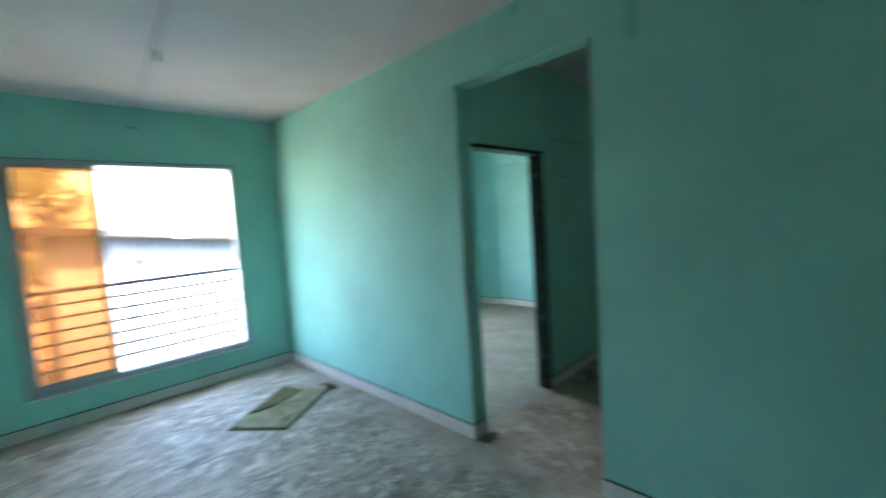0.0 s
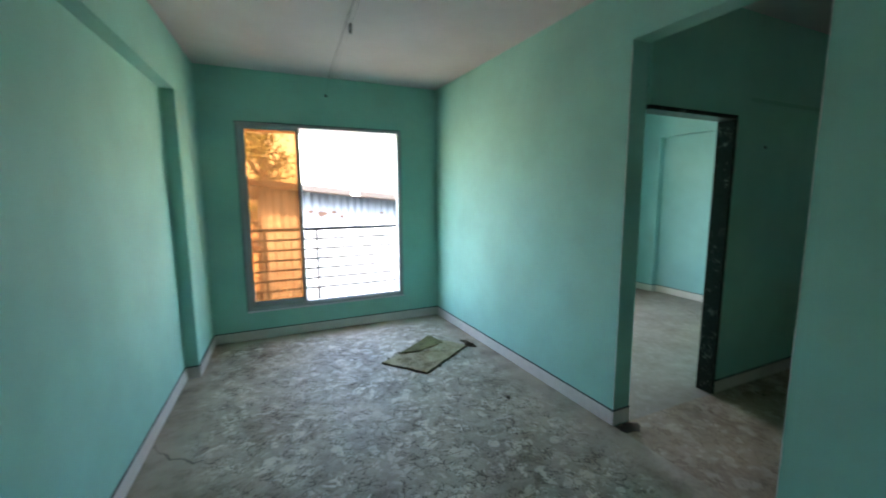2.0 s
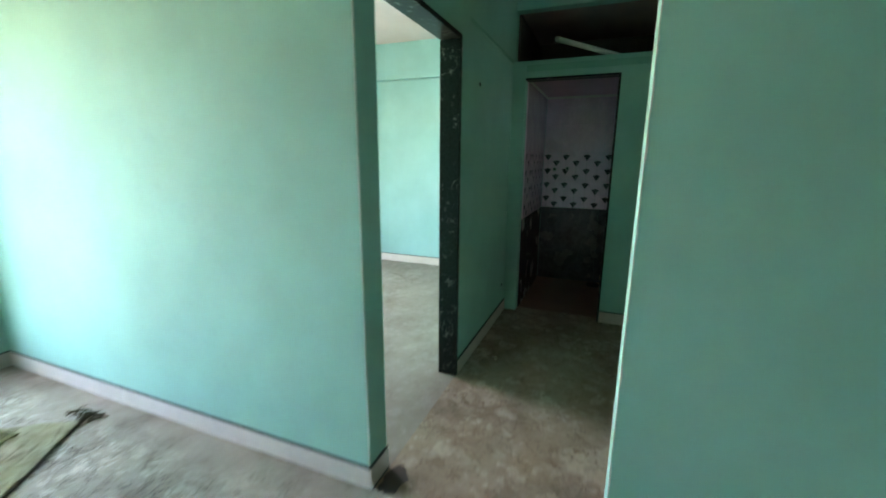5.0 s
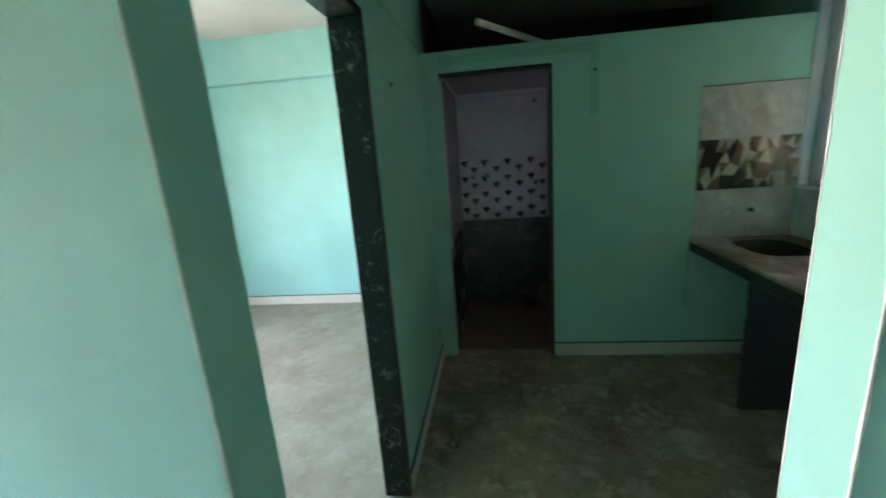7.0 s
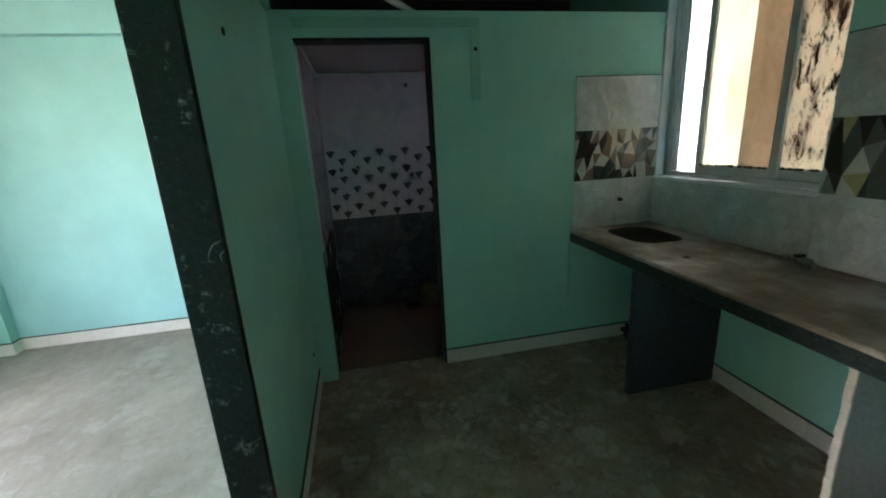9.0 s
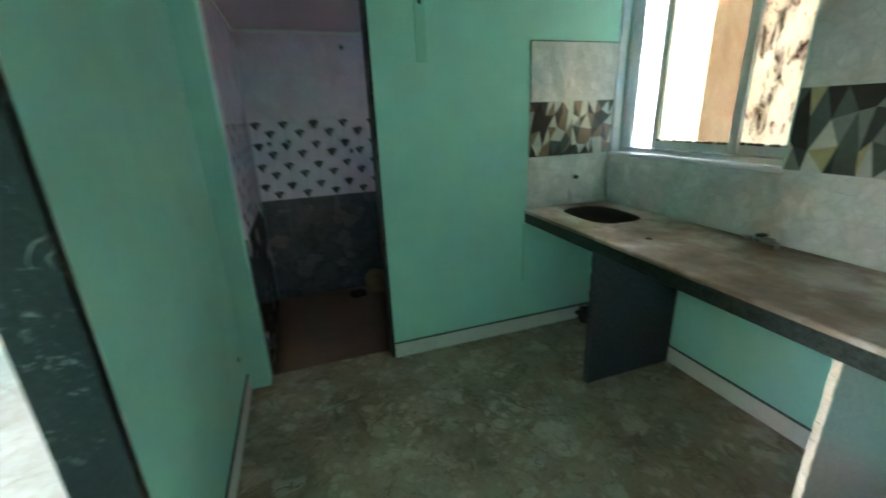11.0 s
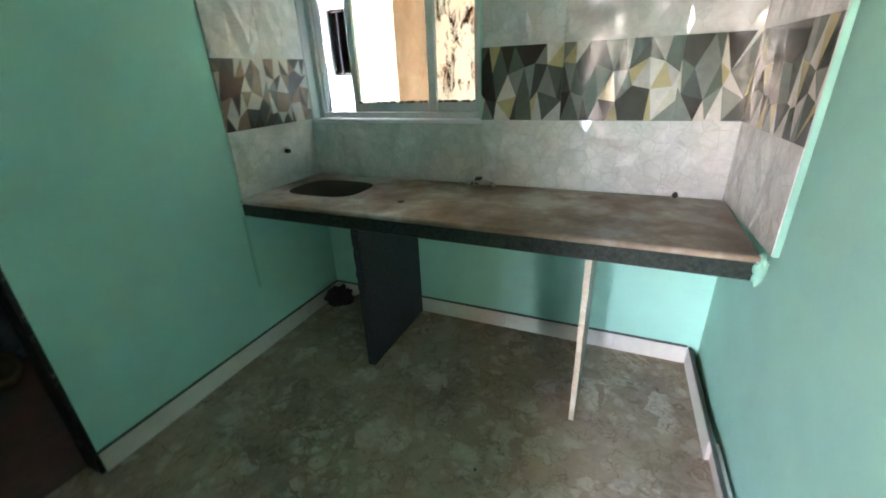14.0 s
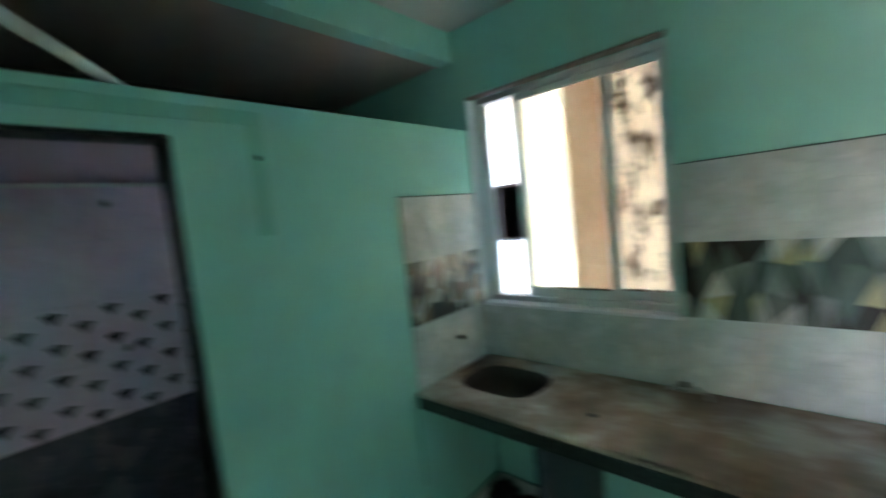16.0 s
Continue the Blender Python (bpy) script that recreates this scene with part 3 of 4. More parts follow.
def sliding_window(name, x0, x1, z0, z1, y, label, flip=False):
    w = root(name, label, "window", "structure")
    part("window_frame", ring((x0, z0), (x1, z1), y - 0.012, y + 0.066, 0.042, 0.032, 0.034), M_ALU_DARK, w)
    part("sealant", ring((x0 - 0.007, z0 + 0.001), (x1 + 0.006, z1 + 0.007), y - 0.004, y - 0.0005, 0.008, 0.004, 0.009), M_DARK_JOINT, w)
    for k in range(3):
        part("track", one_box((x0 + 0.042, y + 0.002 + k * 0.024, z0 + 0.032), (x1 - 0.042, y + 0.006 + k * 0.024, z0 + 0.044)), M_ALU_DARK, w)
    part("window_sill", one_box((x0 - 0.004, y - 0.018, z0 - 0.016), (x1 + 0.012, y + 0.11, z0 - 0.001), 0.003), M_WHITE, w)
    mid = x0 + (x1 - x0) * 0.352
    if flip:
        x0 = x1 - (mid - x0)
        mid = x1 - 0.04
        x0 -= 0.04
    for k in (0, 1):
        s = part("sash", ring((x0 + 0.040, z0 + 0.046), (mid - 0.012 * k, z1 - 0.03), y + 0.006 + 0.026 * k, y + 0.026 + 0.026 * k, 0.036, 0.05, 0.036), M_ALU_DARK, w)
        if k == 0:
            part("pane", one_box((x0 + 0.073, y + 0.014, z0 + 0.094), (mid - 0.033, y + 0.018, z1 - 0.064)), M_AMBER, s, "amber-tinted glass pane")
    part("latch", one_box((mid - 0.028, y - 0.004, 1.22), (mid - 0.012, y + 0.006, 1.31), 0.003), M_STEEL, w)
    return w


sliding_window("window_1", *WIN, YN, "aluminium sliding window, amber pane slid aside, open half to the railing")
sliding_window("window_3", *BEDWIN, YN, "aluminium sliding window of the bedroom, amber pane slid aside", True)

kwn = root("window_2", "dusty aluminium sliding kitchen window with peeling film on its panes", "window", "structure")
KY = -0.655
part("window_frame", ring((3.312, 1.187), (4.345, 2.375), KY - 0.01, KY + 0.062, 0.03, 0.030, 0.034), M_ALU, kwn)
for k in range(3):
    part("track", one_box((4.30 - 0.006, KY + 0.002 + k * 0.022, 1.217), (4.315, KY + 0.007 + k * 0.022, 2.341)), M_ALU, kwn)
s1 = part("sash", ring((3.575, 1.219), (4.10, 2.340), KY + 0.028, KY + 0.050, 0.046, 0.050, 0.034), M_ALU, kwn)
part("pane", one_box((3.808, KY + 0.036, 1.267), (4.056, KY + 0.040, 2.308)), M_PANE_CREAM, s1, "cream dust-filmed glass")
part("pane", one_box((3.619, KY + 0.036, 1.267), (3.806, KY + 0.040, 2.308)), M_PANE_ORANGE, s1, "orange film strip on the glass")
s2 = part("sash", ring((3.34, 1.219), (3.62, 2.340), KY + 0.003, KY + 0.024, 0.030, 0.050, 0.034), M_ALU, kwn)
part("pane", one_box((3.368, KY + 0.011, 1.267), (3.592, KY + 0.015, 2.308)), M_PANE_PEEL, s2, "glass with cracked, peeling film")
part("window_sill", one_box((3.30, KY + 0.055, 1.168), (4.362, YS + 0.014, 1.186), 0.003), M_WHITE, kwn)
part("jamb_lining", one_box((4.350, KY + 0.064, 1.188), (4.363, YS - 0.002, 2.372), 0.003), M_WHITE, kwn)
part("head_lining", one_box((3.312, KY + 0.064, 2.376), (4.362, YS - 0.003, 2.388), 0.003), M_BARE, kwn)
rub = bmesh.new()
for i in range(46):
    x = random.choice((random.uniform(3.63, 4.05), random.uniform(3.37, 3.59)))
    y = KY + (0.052 if x > 3.61 else 0.026)
    r = random.uniform(0.004, 0.011)
    bmesh.ops.create_icosphere(rub, subdivisions=1, radius=r, matrix=Matrix.Translation((x, y - 0.002, 1.270)) @ Matrix.Diagonal((1.6, 0.5, 0.8, 1)))
part("debris_line", rub, M_BARK, kwn, "dark crumbs lying along the sash rail")

# ---- painted-over chases and casing ----
def ridge(name, boxes, material, label):
    r = root(name, label, "conduit", "structure")
    for a, b in boxes:
        part("casing", one_box(a, b, 0.002), material, r)
    return r


ridge("trim_1", [((XE - 0.006, 0.705, 2.36), (XE + 0.004, 0.755, H)), ((XE - 0.006, 1.335, 2.705), (XE + 0.004, 1.385, H))], M_TEAL_RIDGE, "painted-over filler strips of the cable chase")
ridge("trim_2", [((XK - 0.005, 0.70, 2.115), (XK + 0.004, 1.73, 2.165)), ((XK - 0.005, 0.70, 1.72), (XK + 0.004, 0.757, 2.114))], M_TEAL_RIDGE, "painted-over filler strips of the cable chase")
ridge("trim_8", [((3.20, YD - 0.005, 2.188), (4.36, YD + 0.004, 2.214))], M_TEAL_RIDGE, "painted-over filler strip along the lobby wall")
ridge("trim_3", [((XK - 0.004, 0.085, 0.37), (XK + 0.004, 0.103, 0.775))], M_TEAL_RIDGE, "painted-over filler strip under the worktop")
# trim_11: thin darker strip put where the tile edge casts a shadow line
ridge("trim_11", [((2.166, 0.087, ZT), (2.184, 0.091, 1.834))], M_TEAL_RIDGE, "darker teal strip standing in for the shadow line beside the wall tiles")
part("outlet_hole", tube(bmesh.new(), [(XK - 0.008, 0.728, 2.0), (XK + 0.002, 0.728, 2.0)], 0.011), M_BLACK, bpy.data.objects["trim_2"])

casing = root("ceiling_cable_casing", "pale cable casing with thin dark cables along the ceiling", "cable casing")
cd = Vector((0.1975, 2.38, 0)).normalized()
c0 = Vector((0.747, YN - 0.002, H))
strip = one_box((-0.016, -5.6, -0.011), (0.016, 0, -0.001), 0.002)
ob = part("casing_body", strip, M_CEIL, casing)
turn = Matrix(((cd.y, cd.x, 0, 0), (-cd.x, cd.y, 0, 0), (0, 0, 1, 0), (0, 0, 0, 1)))
ob.matrix_local = Matrix.Translation(c0) @ turn
for dx in (-0.018, 0.018):
    ob = part("cable", tube(bmesh.new(), [(dx, -5.6, -0.0045), (dx, 0, -0.0045)], 0.0024, 6), M_STEEL, casing, "thin dark cable beside the casing")
    ob.matrix_local = Matrix.Translation(c0) @ turn
drop = root("cable_drop", "short cable drop ending in a dark hole above the window", "cable")
part("cable", tube(bmesh.new(), [(0.742, YN - 0.004, H - 0.004), (0.715, YN - 0.005, 2.69), (0.698, YN - 0.004, 2.60)], 0.0035, 6), M_TEAL_RIDGE, drop)
part("outlet", tube(bmesh.new(), [(0.697, YN - 0.010, 2.593), (0.697, YN + 0.006, 2.593)], 0.013, 12), M_BLACK, drop)

hook = root("ceiling_fan_hook", "dark bent iron fan hook in the ceiling", "hook")
pts = [(0.63, 3.16, H + 0.01)] + [(0.63, 3.16 + 0.018 - 0.018 * math.cos(a), H - 0.055 - 0.018 * math.sin(a)) for a in np.linspace(0, math.pi, 9)] + [(0.63, 3.196, H + 0.01)]
part("rod", tube(bmesh.new(), pts, 0.006, 8), M_STEEL, hook)

# ---- the sack on the living-room floor ----
def patch(corners, n, m, lift, seed, thick=0.004):
    """A crumpled cloth sheet between four corners, with thickness."""
    bm = bmesh.new()
    a, b, c, d = (Vector((*p, 0)) for p in corners)
    top, low = [], []
    for i in range(n + 1):
        for j in range(m + 1):
            u, v = i / n, j / m
            p = a * (1 - u) * (1 - v) + b * u * (1 - v) + c * u * v + d * (1 - u) * v
            w = noise.noise(p * 7 + Vector((seed, 0, 0))) * 0.5 + noise.noise(p * 19 + Vector((0, seed, 0))) * 0.35 + noise.noise(Vector((p.x * 16 + p.y * 34, p.y * 9 - p.x * 5, seed))) * 0.55 + (0.45 - abs(noise.noise(p * 11 + Vector((seed, seed, 0)))) * 2.2) * 0.6
            edge = min(u, 1 - u, v, 1 - v)
            p += Vector((noise.noise(p * 9 + Vector((9, seed, 0))), noise.noise(p * 9 + Vector((seed, 5, 0))), 0)) * 0.018
            z = 0.004 + lift * (0.35 + max(0, w + 0.35)) * (0.35 + min(1, edge * 5))
            top.append(bm.verts.new((p.x, p.y, z + thick)))
            low.append(bm.verts.new((p.x, p.y, max(0.0005, z * 0.2))))
    k = m + 1
    for i in range(n):
        for j in range(m):
            q = (i * k + j, (i + 1) * k + j, (i + 1) * k + j + 1, i * k + j + 1)
            bm.faces.new([top[t] for t in q])
            bm.faces.new([low[t] for t in reversed(q)])
    rim = [i * k for i in range(n + 1)] + [n * k + j for j in range(1, m + 1)] + [i * k + m for i in range(n - 1, -1, -1)] + [j for j in range(m - 1, 0, -1)]
    for s, t in zip(rim, rim[1:] + rim[:1]):
        bm.faces.new((top[s], top[t], low[t], low[s]))
    return bm


sack = root("sack", "flattened khaki woven sack with frayed dark hem lying on the floor", "sack")
part("outer_face", patch([(0.90, 3.50), (1.185, 3.13), (1.80, 3.55), (1.54, 3.93)], 64, 56, 0.013, 3.1), M_SACK, sack, smooth=True)
fold = part("turned_mouth", patch([(1.10, 3.60), (1.30, 3.57), (1.60, 3.68), (1.545, 3.945)], 36, 28, 0.004, 8.4), M_SACK_IN, sack, "olive inside of the sack's turned mouth", smooth=True)
fold.location = (0, 0, 0.021)
hem = bmesh.new()
for p, q, n in (((0.895, 3.50), (1.185, 3.125), 26), ((1.185, 3.125), (1.805, 3.55), 40), ((1.545, 3.94), (0.895, 3.505), 34)):
    for i in range(n):
        u = (i + random.random()) / n
        x, y = p[0] + (q[0] - p[0]) * u, p[1] + (q[1] - p[1]) * u
        a = random.uniform(0, 6.28)
        l = random.uniform(0.012, 0.035)
        tube(hem, [(x, y, 0.006), (x + math.cos(a) * l * 0.5, y + math.sin(a) * l * 0.5, 0.012), (x + math.cos(a) * l, y + math.sin(a) * l, 0.003)], 0.0045, 4)
for i in range(40):
    x, y = 1.80 + random.uniform(-0.02, 0.03), 3.55 + random.uniform(-0.07, 0.14)
    l = random.uniform(0.03, 0.085)
    a = random.uniform(-0.5, 0.7)
    tube(hem, [(x, y, 0.012), (x + math.cos(a) * l * 0.5, y + math.sin(a) * l * 0.5, 0.02), (x + math.cos(a) * l, y + math.sin(a) * l, 0.004)], 0.0028, 4)
for p, q in (((0.893, 3.50), (1.185, 3.123)), ((1.185, 3.123), (1.80, 3.55))):
    tube(hem, [(p[0] + (q[0] - p[0]) * u / 12 + 0.008 * noise.noise(Vector((u * 1.7, p[0], 0))), p[1] + (q[1] - p[1]) * u / 12 + 0.008 * noise.noise(Vector((u * 1.3, 4, p[1]))), 0.006) for u in range(13)], 0.0065, 6)
part("frayed_hem", hem, M_FRAY, sack, "dark loose threads along the hem")["kind"] = "stuff"

# ---- rag, crack and pebbles ----
def crumple(name, at, size, flat, seed, material, label, category):
    bm = bmesh.new()
    bmesh.ops.create_icosphere(bm, subdivisions=4, radius=size)
    for v in bm.verts:
        d = v.co.normalized()
        r = 1 + 0.42 * noise.noise(d * 2.3 + Vector((seed, 0, 0))) + 0.3 * abs(noise.noise(d * 5 + Vector((0, seed, 0)))) - 0.12 - 0.25 * abs(noise.noise(d * 9 + Vector((seed, seed, 0))))
        v.co = Vector((v.co.x * r, v.co.y * r, max(-size * 0.95, v.co.z * r) * flat))
    low = min(v.co.z for v in bm.verts)
    for v in bm.verts:
        v.co += Vector((at[0], at[1], at[2] - low))
    return tagged(made(name, bm, material, smooth=True), label, category)


crumple("rag", (1.90, 0.765, 0.0), 0.05, 0.6, 4.2, M_RAG, "crumpled dirty white rag on the floor beside the skirting", "rag")
for x, y, s in ((1.575, 2.473, 0.014), (1.36, 2.05, 0.006), (0.55, 3.2, 0.007), (3.35, 1.66, 0.012), (3.0, 0.45, 0.007)):
    crumple("pebble", (x, y, 0.0), s, 0.7, x * 7, M_BARK, "small dark crumb of mortar on the floor", "pebble")

# dark floor patch modelled in place of the shadow at the jamb's foot
smear = root("jamb_shadow", "thin dark patch standing in for the shadow at the jamb's foot", "stain", "structure")
bm = bmesh.new()
ring_s = [bm.verts.new((2.075 + 0.085 * math.cos(a) * (1 + 0.5 * noise.noise(Vector((math.cos(a) * 2, math.sin(a) * 2, 3)))), 1.795 + 0.052 * math.sin(a) * (1 + 0.5 * noise.noise(Vector((math.cos(a) * 2, math.sin(a) * 2, 7)))), 0.0002)) for a in np.linspace(0, 2 * math.pi, 25)[:-1]]
mid_s = bm.verts.new((2.075, 1.80, 0.0025))
for k in range(24):
    bm.faces.new((ring_s[k], ring_s[(k + 1) % 24], mid_s))
bm.faces.new(ring_s[::-1])
part("smear_body", bm, M_DARK_COAT, smear)

crack = root("floor_crack", "dark crack line crossing the floor by the skirting", "crack", "structure")
pts = [(-0.745, 2.92), (-0.70, 2.82), (-0.66, 2.79), (-0.63, 2.72), (-0.56, 2.70), (-0.50, 2.62), (-0.46, 2.63), (-0.41, 2.57), (-0.36, 2.60)]
bm = bmesh.new()
for (x0, y0), (x1, y1), w in zip(pts, pts[1:], (2, 3, 5, 4, 5, 3, 2, 1)):
    tube(bm, [(x0, y0, 0.0004), (x1, y1, 0.0004)], 0.001 * w * 0.8, 5)
for v in bm.verts:
    v.co.z = max(0.0002, min(0.0012, v.co.z))
part("crack_line", bm, M_BLACK, crack)

# ---- kitchen worktop ----
SINK = (4.05, -0.235, 0.215, 0.165)
def worktop():
    top = root("worktop", "green-black granite kitchen worktop under brown dust with a sink cut-out", "worktop")
    bm = bmesh.new()
    n = 48
    x0, x1, y0, y1 = 2.212, XK - 0.012, YS + 0.012, 0.093
    def rim(k, grow=1.0):
        a = 2 * math.pi * k / n
        c, s = math.cos(a), math.sin(a)
        e = 2 / 3.2
        return (SINK[0] + math.copysign(abs(c) ** e, c) * SINK[2] * grow, SINK[1] + math.copysign(abs(s) ** e, s) * SINK[3] * grow)
    def outer(k):
        a = 2 * math.pi * k / n
        c, s = math.cos(a), math.sin(a)
        bx = (XK - 0.012 - SINK[0]) if c > 0 else (SINK[0] - 3.55)
        by = (y1 - SINK[1]) if s > 0 else (SINK[1] - y0)
        t = min(bx / abs(c) if abs(c) > 1e-6 else 1e9, by / abs(s) if abs(s) > 1e-6 else 1e9)
        return (SINK[0] + c * t, SINK[1] + s * t)
    for z, flip in ((ZT, False), (ZT - 0.022, True)):
        inn = [bm.verts.new((*rim(k), z)) for k in range(n)]
        out = [bm.verts.new((*outer(k), z)) for k in range(n)]
        for k in range(n):
            q = (inn[k], out[k], out[(k + 1) % n], inn[(k + 1) % n])
            bm.faces.new(q if not flip else q[::-1])
        for cx, cy in ((XK - 0.012, y1), (3.55, y1), (3.55, y0), (XK - 0.012, y0)):
            ang = math.atan2(cy - SINK[1], cx - SINK[0]) % (2 * math.pi)
            k = int(ang / (2 * math.pi) * n)
            c = bm.verts.new((cx, cy, z))
            bm.faces.new((out[k], c, out[(k + 1) % n]))
        if not flip:
            upper = inn
    for k in range(n):
        bm.faces.new((upper[k], inn[k], inn[(k + 1) % n], upper[(k + 1) % n]))
    box(bm, (x0, y0, ZT - 0.022), (3.55, y1, ZT))
    part("slab", bm, M_GRANITE_TOP, top, "brown dusty granite slab")
    f = one_box((x0, y1 - 0.02, 0.782), (XK - 0.012, y1 + 0.004, ZT - 0.0225), 0.003)
    part("front_edge", f, M_GRANITE, top, "dark green-black granite front edge")
    part("nosing", tube(bmesh.new(), [(x0, y1 + 0.001, ZT - 0.009), (XK - 0.012, y1 + 0.001, ZT - 0.009)], 0.0085, 8), M_GRANITE_TOP, top)
    bowl = bmesh.new()
    rows = []
    for z, g in ((ZT - 0.005, 1.0), (ZT - 0.06, 0.97), (ZT - 0.13, 0.92), (ZT - 0.155, 0.80), (ZT - 0.165, 0.3), (ZT - 0.167, 0.08)):
        rows.append([bowl.verts.new((*rim(k, g), z)) for k in range(n)])
    for r0, r1 in zip(rows, rows[1:]):
        for k in range(n):
            bowl.faces.new((r0[k], r0[(k + 1) % n], r1[(k + 1) % n], r1[k]))
    bowl.faces.new(rows[-1])
    b = part("sink_bowl", bowl, M_DARK_COAT, top, "dark brown sunken sink bowl", smooth=True)
    sol = b.modifiers.new("thick", "SOLIDIFY")
    sol.thickness = 0.008
    sol.offset = 1
    part("tap_hole", tube(bmesh.new(), [(3.553, -0.105, ZT - 0.004), (3.553, -0.105, ZT + 0.0012)], 0.017, 14), M_BLACK, top, "dark tap hole")
    bm = bmesh.new()
    bmesh.ops.create_icosphere(bm, subdivisions=4, radius=1.0)
    for v in bm.verts:
        d = v.co.normalized()
        r = 1 + 0.35 * noise.noise(d * 2.7) + 0.22 * noise.noise(d * 6.5) - 0.15 * abs(noise.noise(d * 13))
        v.co = Vector((2.206 + d.x * r * 0.020, 0.085 + d.y * r * 0.026, 0.818 + d.z * r * 0.05))
    part("cement_fill", bm, M_TEAL_RIDGE, top, "rough cement at the worktop's wall end", smooth=True)
    return top


worktop()


def support(name, x, t, y1, face, label, z1=0.781):
    s = root(name, label, "support slab", "", "slabs that carry the worktop")
    part("slab", one_box((x, YS + 0.012, 0.0), (x + t, y1 - 0.004, z1), 0.002), face, s)
    bm = bmesh.new()
    n = 24
    for i in range(n):
        z0, z2 = z1 * i / n, z1 * (i + 1) / n
        j = random.uniform(-0.0035, 0.0035)
        box(bm, (x - 0.0012 + j * 0.2, y1 - 0.004, z0), (x + t + 0.0012, y1 + 0.004 + j, z2))
    part("sawn_edge", bm, M_EDGE if face is M_SLAB_BROWN else M_SLAB_GREY, s, "rough sawn edge")
    return s


support("worktop_support", 2.686, 0.019, 0.058, M_SLAB_BROWN, "brown-grey stone support slab with a cream sawn edge")
support("worktop_support", 3.695, 0.04, 0.055, M_SLAB_GREY, "dark blue-grey stone support slab under the sink")


# ---- kitchen wall tiles ----
def facet_mesh(w, h, t, seed, printed=True, fine=0.072):
    """A tile pressed into flat facets: a staggered triangle net in slight relief; printed: each triangle has a colour of its own."""
    rng = random.Random(seed)
    bm = bmesh.new()
    nx, ny = max(2, round(w / fine)), (3 if fine > 0.06 else 4) if printed else 5
    rows = []
    for j in range(ny + 1):
        us = [i / nx for i in range(nx + 1)] if j % 2 == 0 else [0.0] + [(i + 0.5) / nx for i in range(nx)] + [1.0]
        row = []
        for u in us:
            x, y, d = w * u, h * j / ny, 0.0
            if 0 < u < 1:
                x += rng.uniform(-0.34, 0.34) * w / nx
            if 0 < j < ny:
                y += rng.uniform(-0.34, 0.34) * h / ny
                if 0 < u < 1:
                    d = rng.uniform(-0.0034, 0.0014) if printed else rng.uniform(-0.0075, 0.0030)
            row.append(bm.verts.new((x - w / 2, d, y - h / 2)))
        rows.append(row)
    tones = {-1: (0, 6, 8, 6, 0, 6, 3, 0, 6, 8, 2, 7, 6), 0: (0, 4, 1, 7, 3, 1, 5, 0, 2, 8, 7, 2, 1, 3, 0, 2, 5, 7, 1, 0)}[-1 if fine < 0.06 else 0]
    count = seed

    def facet(*tri):
        nonlocal count
        f = bm.faces.new(tri)
        count += 1
        if printed:
            f.material_index = tones[(count * 7 + rng.randrange(3)) % len(tones)]

    for low, top in zip(rows, rows[1:]):
        i = j = 0
        while i < len(low) - 1 or j < len(top) - 1:
            if j == len(top) - 1 or (i < len(low) - 1 and low[i + 1].co.x < top[j + 1].co.x):
                facet(low[i], low[i + 1], top[j])
                i += 1
            else:
                facet(low[i], top[j + 1], top[j])
                j += 1
    ring_v = rows[0] + [r[-1] for r in rows[1:-1]] + rows[-1][::-1] + [r[0] for r in rows[-2:0:-1]]
    backs = [bm.verts.new((v.co.x, t, v.co.z)) for v in ring_v]
    for k in range(len(ring_v)):
        f = bm.faces.new((ring_v[k], ring_v[(k + 1) % len(ring_v)], backs[(k + 1) % len(ring_v)], backs[k]))
        f.material_index = 3 if printed else 0
    return bm


def top_line(panel, cuts, z, lay):
    """The dark bedding line along the top of a field of tiles."""
    w = abs(cuts[-1] - cuts[0])
    ob = part("bedding_line", one_box((-w / 2, 0.001, 0.0), (w / 2, 0.0105, 0.005)), M_DARK_JOINT, panel)
    ob.matrix_local = lay((cuts[0] + cuts[-1]) / 2, z + 0.0006)


def clad(name, label, u_cuts, z_cuts, lay, pick):
    """Tiles between the cuts, on a wall; lay(u, z) is a tile's pose, pick(row) its kind."""
    panel = root(name, label, "wall tiles", "structure")
    top_line(panel, u_cuts, z_cuts[-1], lay)
    shapes = {}
    for a, b in zip(u_cuts, u_cuts[1:]):
        for r, (c, d) in enumerate(zip(z_cuts, z_cuts[1:])):
            w, h = abs(b - a) - 0.0007, d - c - 0.0007
            kind = pick(r)
            key = (round(w, 3), round(h, 3), kind) if kind not in ("facet", "plain") else (round(w, 3), round(h, 3), kind, int(abs(a) * 100 + c * 10) % 7)
            if key not in shapes:
                if kind == "facet":
                    ob = made("tile", facet_mesh(w, h, 0.010, 11 + key[3] * 7 + int(w * 100), True, 0.059 if "east" in name else 0.066), *FACETS)
                elif kind == "plain":
                    ob = made("tile", facet_mesh(w, h, 0.010, 5 + key[3] * 9 + int(w * 100), False, 0.054), M_TILE)
                elif kind == "diamond":
                    ob = made("tile", diamond_mesh(w, h, 0.010), M_TILE_BATH, M_PRINT_DARK, M_PRINT_GREY, M_PRINT_STEM)
                else:
                    ob = made("tile", one_box((-w / 2, 0, -h / 2), (w / 2, 0.010, h / 2), 0.0005), {"plain": M_TILE, "bath": M_TILE_BATH, "slate": M_TILE_SLATE}[kind])
                shapes[key] = ob.data
            else:
                ob = new("tile", shapes[key])
            ob.parent = panel
            ob.matrix_local = lay((a + b) / 2, (c + d) / 2)
    return panel


